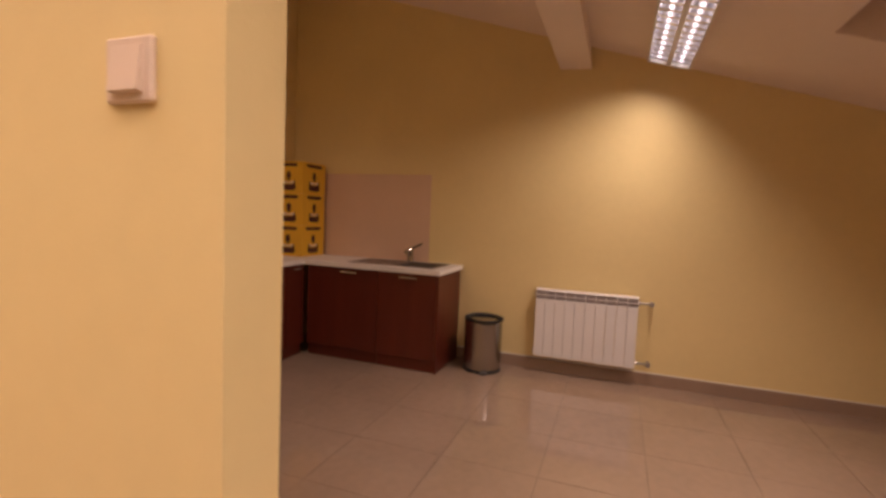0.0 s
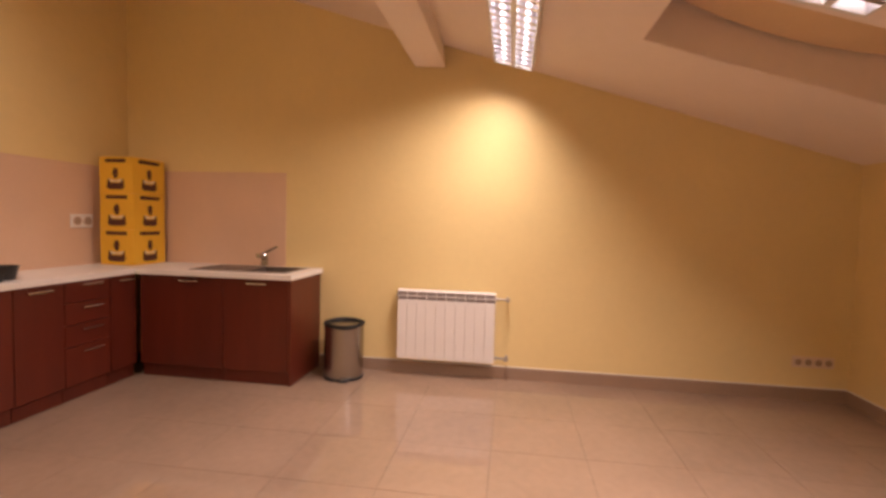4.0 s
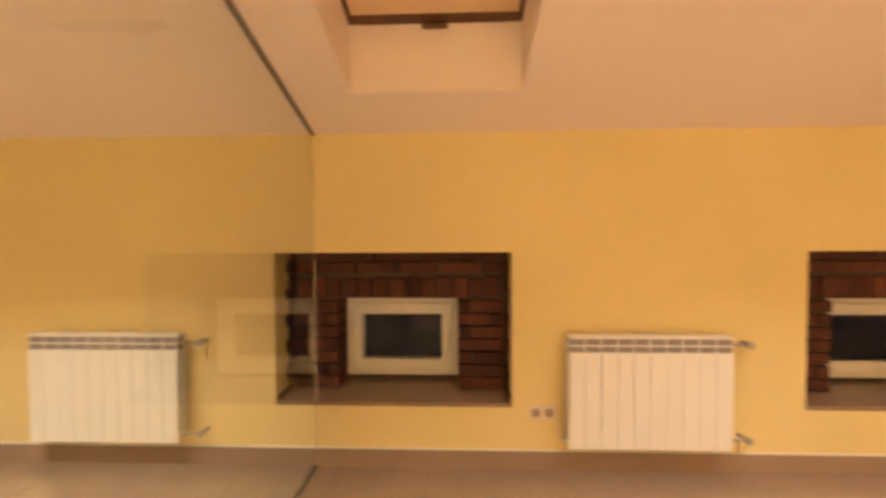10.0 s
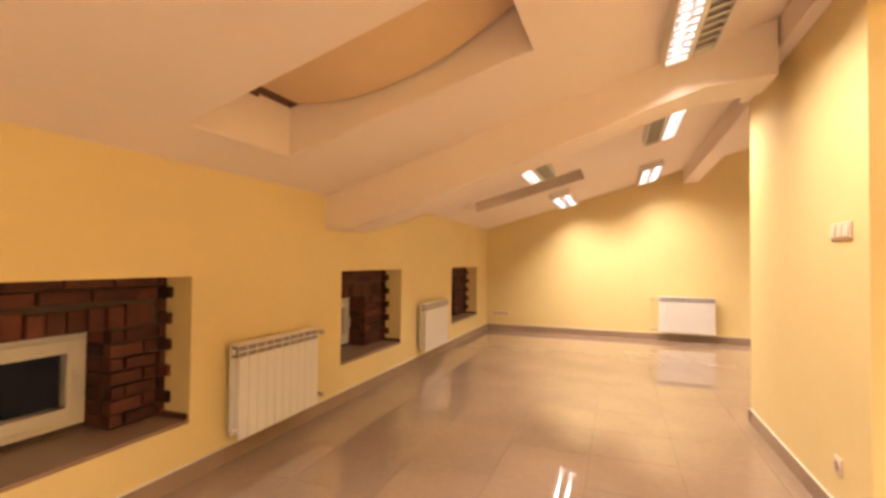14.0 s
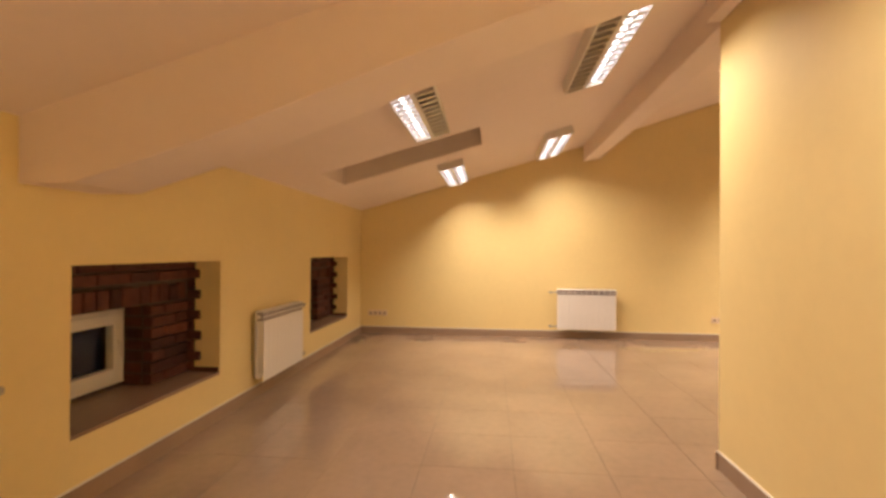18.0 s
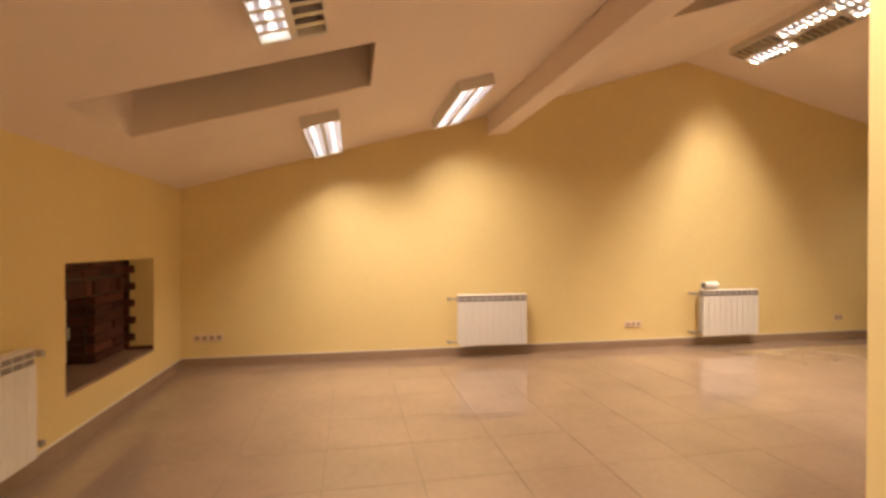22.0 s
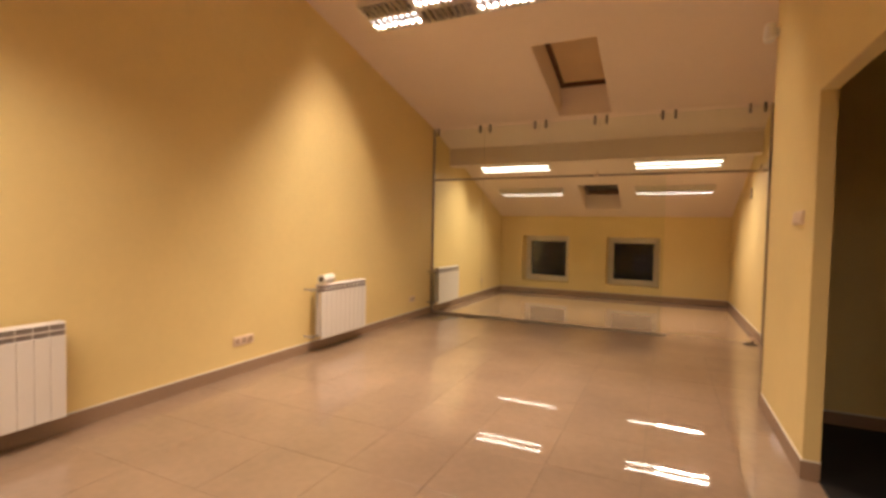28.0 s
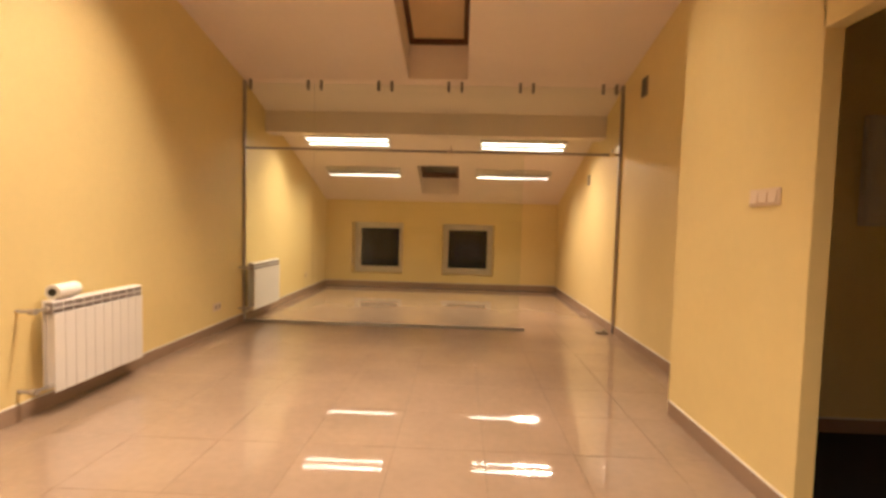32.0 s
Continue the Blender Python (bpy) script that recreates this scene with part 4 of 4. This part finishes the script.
part("spout", prism(bmesh.new(), [(0.085, 0.262), (0.130, 0.270), (0.094, 0.19)], "y", -0.025, 0.025), BLACK, ket)
def tub(name, x, y, w, l, h, label, category):
    """An open plastic tub with leaning sides and a turned-out lip."""
    o = thing(name, pose(x, y, CT), label, category)
    bm = bmesh.new()
    lo = [bm.verts.new((a * w * 0.42, b * l * 0.42, 0.0)) for a, b in ((-1, -1), (1, -1), (1, 1), (-1, 1))]
    hi = [bm.verts.new((a * w * 0.5, b * l * 0.5, h)) for a, b in ((-1, -1), (1, -1), (1, 1), (-1, 1))]
    ins = [bm.verts.new((a * (w * 0.5 - 0.012), b * (l * 0.5 - 0.012), h)) for a, b in ((-1, -1), (1, -1), (1, 1), (-1, 1))]
    bot = [bm.verts.new((a * (w * 0.42 - 0.008), b * (l * 0.42 - 0.008), 0.008)) for a, b in ((-1, -1), (1, -1), (1, 1), (-1, 1))]
    bm.faces.new(lo[::-1])
    bm.faces.new(bot)
    for p, q in ((lo, hi), (hi, ins), (ins, bot)):
        for k in range(4):
            bm.faces.new((p[k], p[(k + 1) % 4], q[(k + 1) % 4], q[k]))
    bmesh.ops.bevel(bm, geom=bm.edges[:], offset=0.004, segments=2, affect="EDGES", profile=0.5)
    part("shell", bm, BLACK, o)
    return o


tray = tub("dish_tray", 1.815, -5.84, 0.27, 0.28, 0.075, "black plastic dish tray on the worktop beside the kettle", "dish tray")
for k in range(6):
    part("rib", boxed(-0.09 + k * 0.036, -0.086 + k * 0.036, -0.10, 0.10, 0.02, 0.05), BLACK, tray)
basin = tub("plastic_basin", 1.60, -5.83, 0.15, 0.26, 0.10, "small black plastic basin on the worktop", "basin")
part("handle", boxed(-0.03, 0.03, 0.128, 0.140, 0.085, 0.10, 0.004), BLACK, basin)
bowl = thing("bowl", pose(1.455, -5.82, CT), "black plastic bowl beside the basin", "bowl")
part("cup", turned(bmesh.new(), [(0.055, 0), (0.062, 0.01), (0.078, 0.085), (0.083, 0.09), (0.076, 0.088), (0.058, 0.012), (0.01, 0.01)], 24), BLACK, bowl)
part("foot", turned(bmesh.new(), [(0.04, 0.0), (0.05, 0.0), (0.05, 0.004), (0.04, 0.004)], 24), BLACK, bowl)
pack = thing("food_packet", pose(1.915, -6.11, CT), "yellow food packet with a dark top standing behind the tray", "packet")
bm = bmesh.new()
prism(bm, [(-0.055, 0), (-0.062, 0.10), (-0.058, 0.17), (0.058, 0.17), (0.062, 0.10), (0.055, 0)], "y", -0.035, 0.035)
part("bag", bm, YELLOW_BOX, pack)
bm = bmesh.new()
prism(bm, [(-0.058, 0.171), (-0.056, 0.25), (-0.035, 0.29), (0.02, 0.30), (0.05, 0.27), (0.058, 0.171)], "y", -0.03, 0.03)
part("folded_top", bm, PRINT, pack, "dark folded top")
part("print", boxed(-0.045, 0.045, 0.0355, 0.037, 0.02, 0.07), PRINT, pack)

bin_ = thing("pedal_bin", pose(0.235, -3.99, 0), "open round steel bin lined with a black bag, by the wall", "bin")
part("base", turned(bmesh.new(), [(0.166, 0), (0.168, 0.022), (0.163, 0.028)], 36), BLACK, bin_)
part("body", turned(bmesh.new(), [(0.162, 0.028), (0.163, 0.445), (0.155, 0.445)], 40), STEEL, bin_, smooth=False)
bm = bmesh.new()
n = 48
rows = []
for r, h, dr, dh in ((0.1645, 0.436, 0.003, 0.006), (0.171, 0.445, 0.003, 0.004), (0.171, 0.464, 0.002, 0.003), (0.163, 0.470, 0.001, 0.003), (0.152, 0.458, 0.003, 0.002), (0.145, 0.36, 0.006, 0.006), (0.11, 0.25, 0.012, 0.01), (0.02, 0.22, 0.004, 0.01)):
    rows.append([bm.verts.new(((r + dr * math.sin(5 * a + 40 * h)) * math.cos(a), (r + dr * math.sin(5 * a + 40 * h)) * math.sin(a), h + dh * math.sin(3 * a + 20 * r))) for a in (2 * math.pi * k / n for k in range(n))])
for lower, upper in zip(rows, rows[1:]):
    for k in range(n):
        bm.faces.new((lower[k], lower[(k + 1) % n], upper[(k + 1) % n], upper[k]))
bm.faces.new(rows[-1])
part("bag", bm, BAG, bin_, "black bag folded over the rim")
bm = bmesh.new()
box(bm, -0.03, 0.03, -0.21, -0.155, 0.012, 0.024, 0.004)
bmesh.ops.rotate(bm, verts=bm.verts, cent=(0, 0, 0), matrix=Euler((0, 0, radians(110))).to_matrix())
part("pedal", bm, BLACK, bin_)
bm = bmesh.new()
box(bm, -0.03, 0.03, -0.185, -0.16, 0.39, 0.465, 0.004)
bmesh.ops.rotate(bm, verts=bm.verts, cent=(0, 0, 0), matrix=Euler((0, 0, radians(-70))).to_matrix())
part("hinge", bm, BLACK, bin_)


# ---- bricks in the niches ----
rng = random.Random(4)
COURSE = 0.0768
unit = {}


def brick(x0, x1, y0, y1, z0, z1):
    """One brick as a part of the brick wall; alike sizes share a mesh."""
    size = tuple(round(v, 3) for v in (x1 - x0, y1 - y0, z1 - z0))
    turn = rng.uniform(-0.012, 0.012)
    m = Matrix.LocRotScale(((x0 + x1) / 2, (y0 + y1) / 2 + rng.uniform(-0.007, 0.005), (z0 + z1) / 2), Euler((0, turn, turn)), None)
    if size not in unit:
        sx, sy, sz = size
        unit[size] = part("brick", boxed(-sx / 2, sx / 2, -sy / 2, sy / 2, -sz / 2, sz / 2, 0.005), BRICK, home)
        unit[size].matrix_basis = m
    else:
        again(unit[size], home, m)


for w in WINDOWS:
    k = 0
    home = brick_walls[w]
    left, right = w + SHIFT[w] + HOLE_A, w + SHIFT[w] + HOLE_B
    z = NICHE_LO + 0.008
    while z + COURSE < NICHE_HI + 0.03:
        z1 = z + COURSE - 0.012
        odd = k % 2
        if z1 < HOLE_HI + 0.01:
            for a, b in ((w + 0.035, left), (right, w + WIDE[w] - 0.035)):
                mid = (a + b) / 2 + (0.055 if odd else -0.055)
                if b - a < 0.18:
                    if b - a > 0.03:
                        brick(a, b, 0.232, 0.30, z, z1)
                    continue
                brick(a, mid - 0.006, 0.232, 0.30, z, z1)
                brick(mid + 0.006, b, 0.232, 0.30, z, z1)
            brick(left - 0.05, left + 0.004, 0.315, 0.435, z, z1)
            brick(right - 0.004, right + 0.05, 0.315, 0.435, z, z1)
        elif z > HOLE_HI + 0.135:
            x = w + 0.035 - (0.115 if odd else 0.0)
            while x < w + WIDE[w] - 0.05:
                a, b = max(x, w + 0.035), min(x + 0.238, w + WIDE[w] - 0.035)
                if b - a > 0.03:
                    brick(a, b, 0.232, 0.30, z, z1)
                x += 0.25
        # toothed ends beside the plaster reveal
        out = 0.155 if odd else 0.21
        brick(w - 0.02, w + 0.022, out, 0.255, z, z1)
        brick(w + WIDE[w] - 0.022, w + WIDE[w] + 0.02, out, 0.255, z, z1)
        z += COURSE
        k += 1
    # upright bricks over the window
    n = 13
    span = WIDE[w] - 0.09
    for j in range(n):
        a = w + 0.045 + span * j / n
        back = rng.choice((-0.006, 0.0, 0.01, 0.018))
        brick(a + 0.005, a + span / n - 0.005 - rng.choice((0, 0, 0.008)), 0.228 + back, 0.292 + back, HOLE_HI + 0.012, HOLE_HI + rng.choice((0.135, 0.13, 0.122)))

# ---- floor tiles ----
tiles = {}
far = bmesh.new()
count = 0


def tile_at(x0, x1, y0, y1, near):
    global count
    if near and count < 300:
        size = (round(x1 - x0, 3), round(y1 - y0, 3))
        m = pose((x0 + x1) / 2, (y0 + y1) / 2, rng.uniform(-0.0003, 0.0003), rng.uniform(-0.015, 0.015), rng.uniform(-0.015, 0.015))
        if size not in tiles:
            tiles[size] = part("floor_tile", boxed(-size[0] / 2, size[0] / 2, -size[1] / 2, size[1] / 2, -0.012, 0.0, 0.0006), TILE, floor)
            tiles[size].matrix_basis = m
        else:
            again(tiles[size], floor, m)
        count += 1
    else:
        v = [far.verts.new((x, y, z)) for z in (-0.012, 0.0) for x, y in ((x0, y0), (x1, y0), (x1, y1), (x0, y1))]
        far.faces.new(v[4:])
        for i in range(4):
            far.faces.new((v[i], v[(i + 1) % 4], v[4 + (i + 1) % 4], v[4 + i]))


gap = 0.0014
xs = [11.52 + TILE_X * k for k in range(-23, 7)]
ys = [-2.155 + TILE_Y * k for k in range(-19, 5)]
jobs = []
for xa in xs:
    for ya in ys:
        x0, x1 = max(xa, 0.0), min(xa + TILE_X, XE)
        y0, y1 = max(ya, YS), min(ya + TILE_Y, 0.0)
        if x1 - x0 < 0.03 or y1 - y0 < 0.03:
            continue
        cx, cy = (x0 + x1) / 2, (y0 + y1) / 2
        if 8.2 < cx < 10.10 and -6.4 < cy < -3.6 or cx < 8.2 and cy < YK or cx < 9.6 and cy < -6.4:
            continue
        corridor = -3.6 < cy
        room = 10.0 < cx and -8.2 < cy <= -3.6
        jobs.append((0 if room or (corridor and 1.0 < cx < 13.9) else 1, x0 + gap, x1 - gap, y0 + gap, y1 - gap))
for far_off, *r in sorted(jobs, key=lambda j: j[0]):
    tile_at(*r, not far_off)
rest = part("floor_tiles_beyond", far, TILE, floor)
rest["kind"] = "stuff"
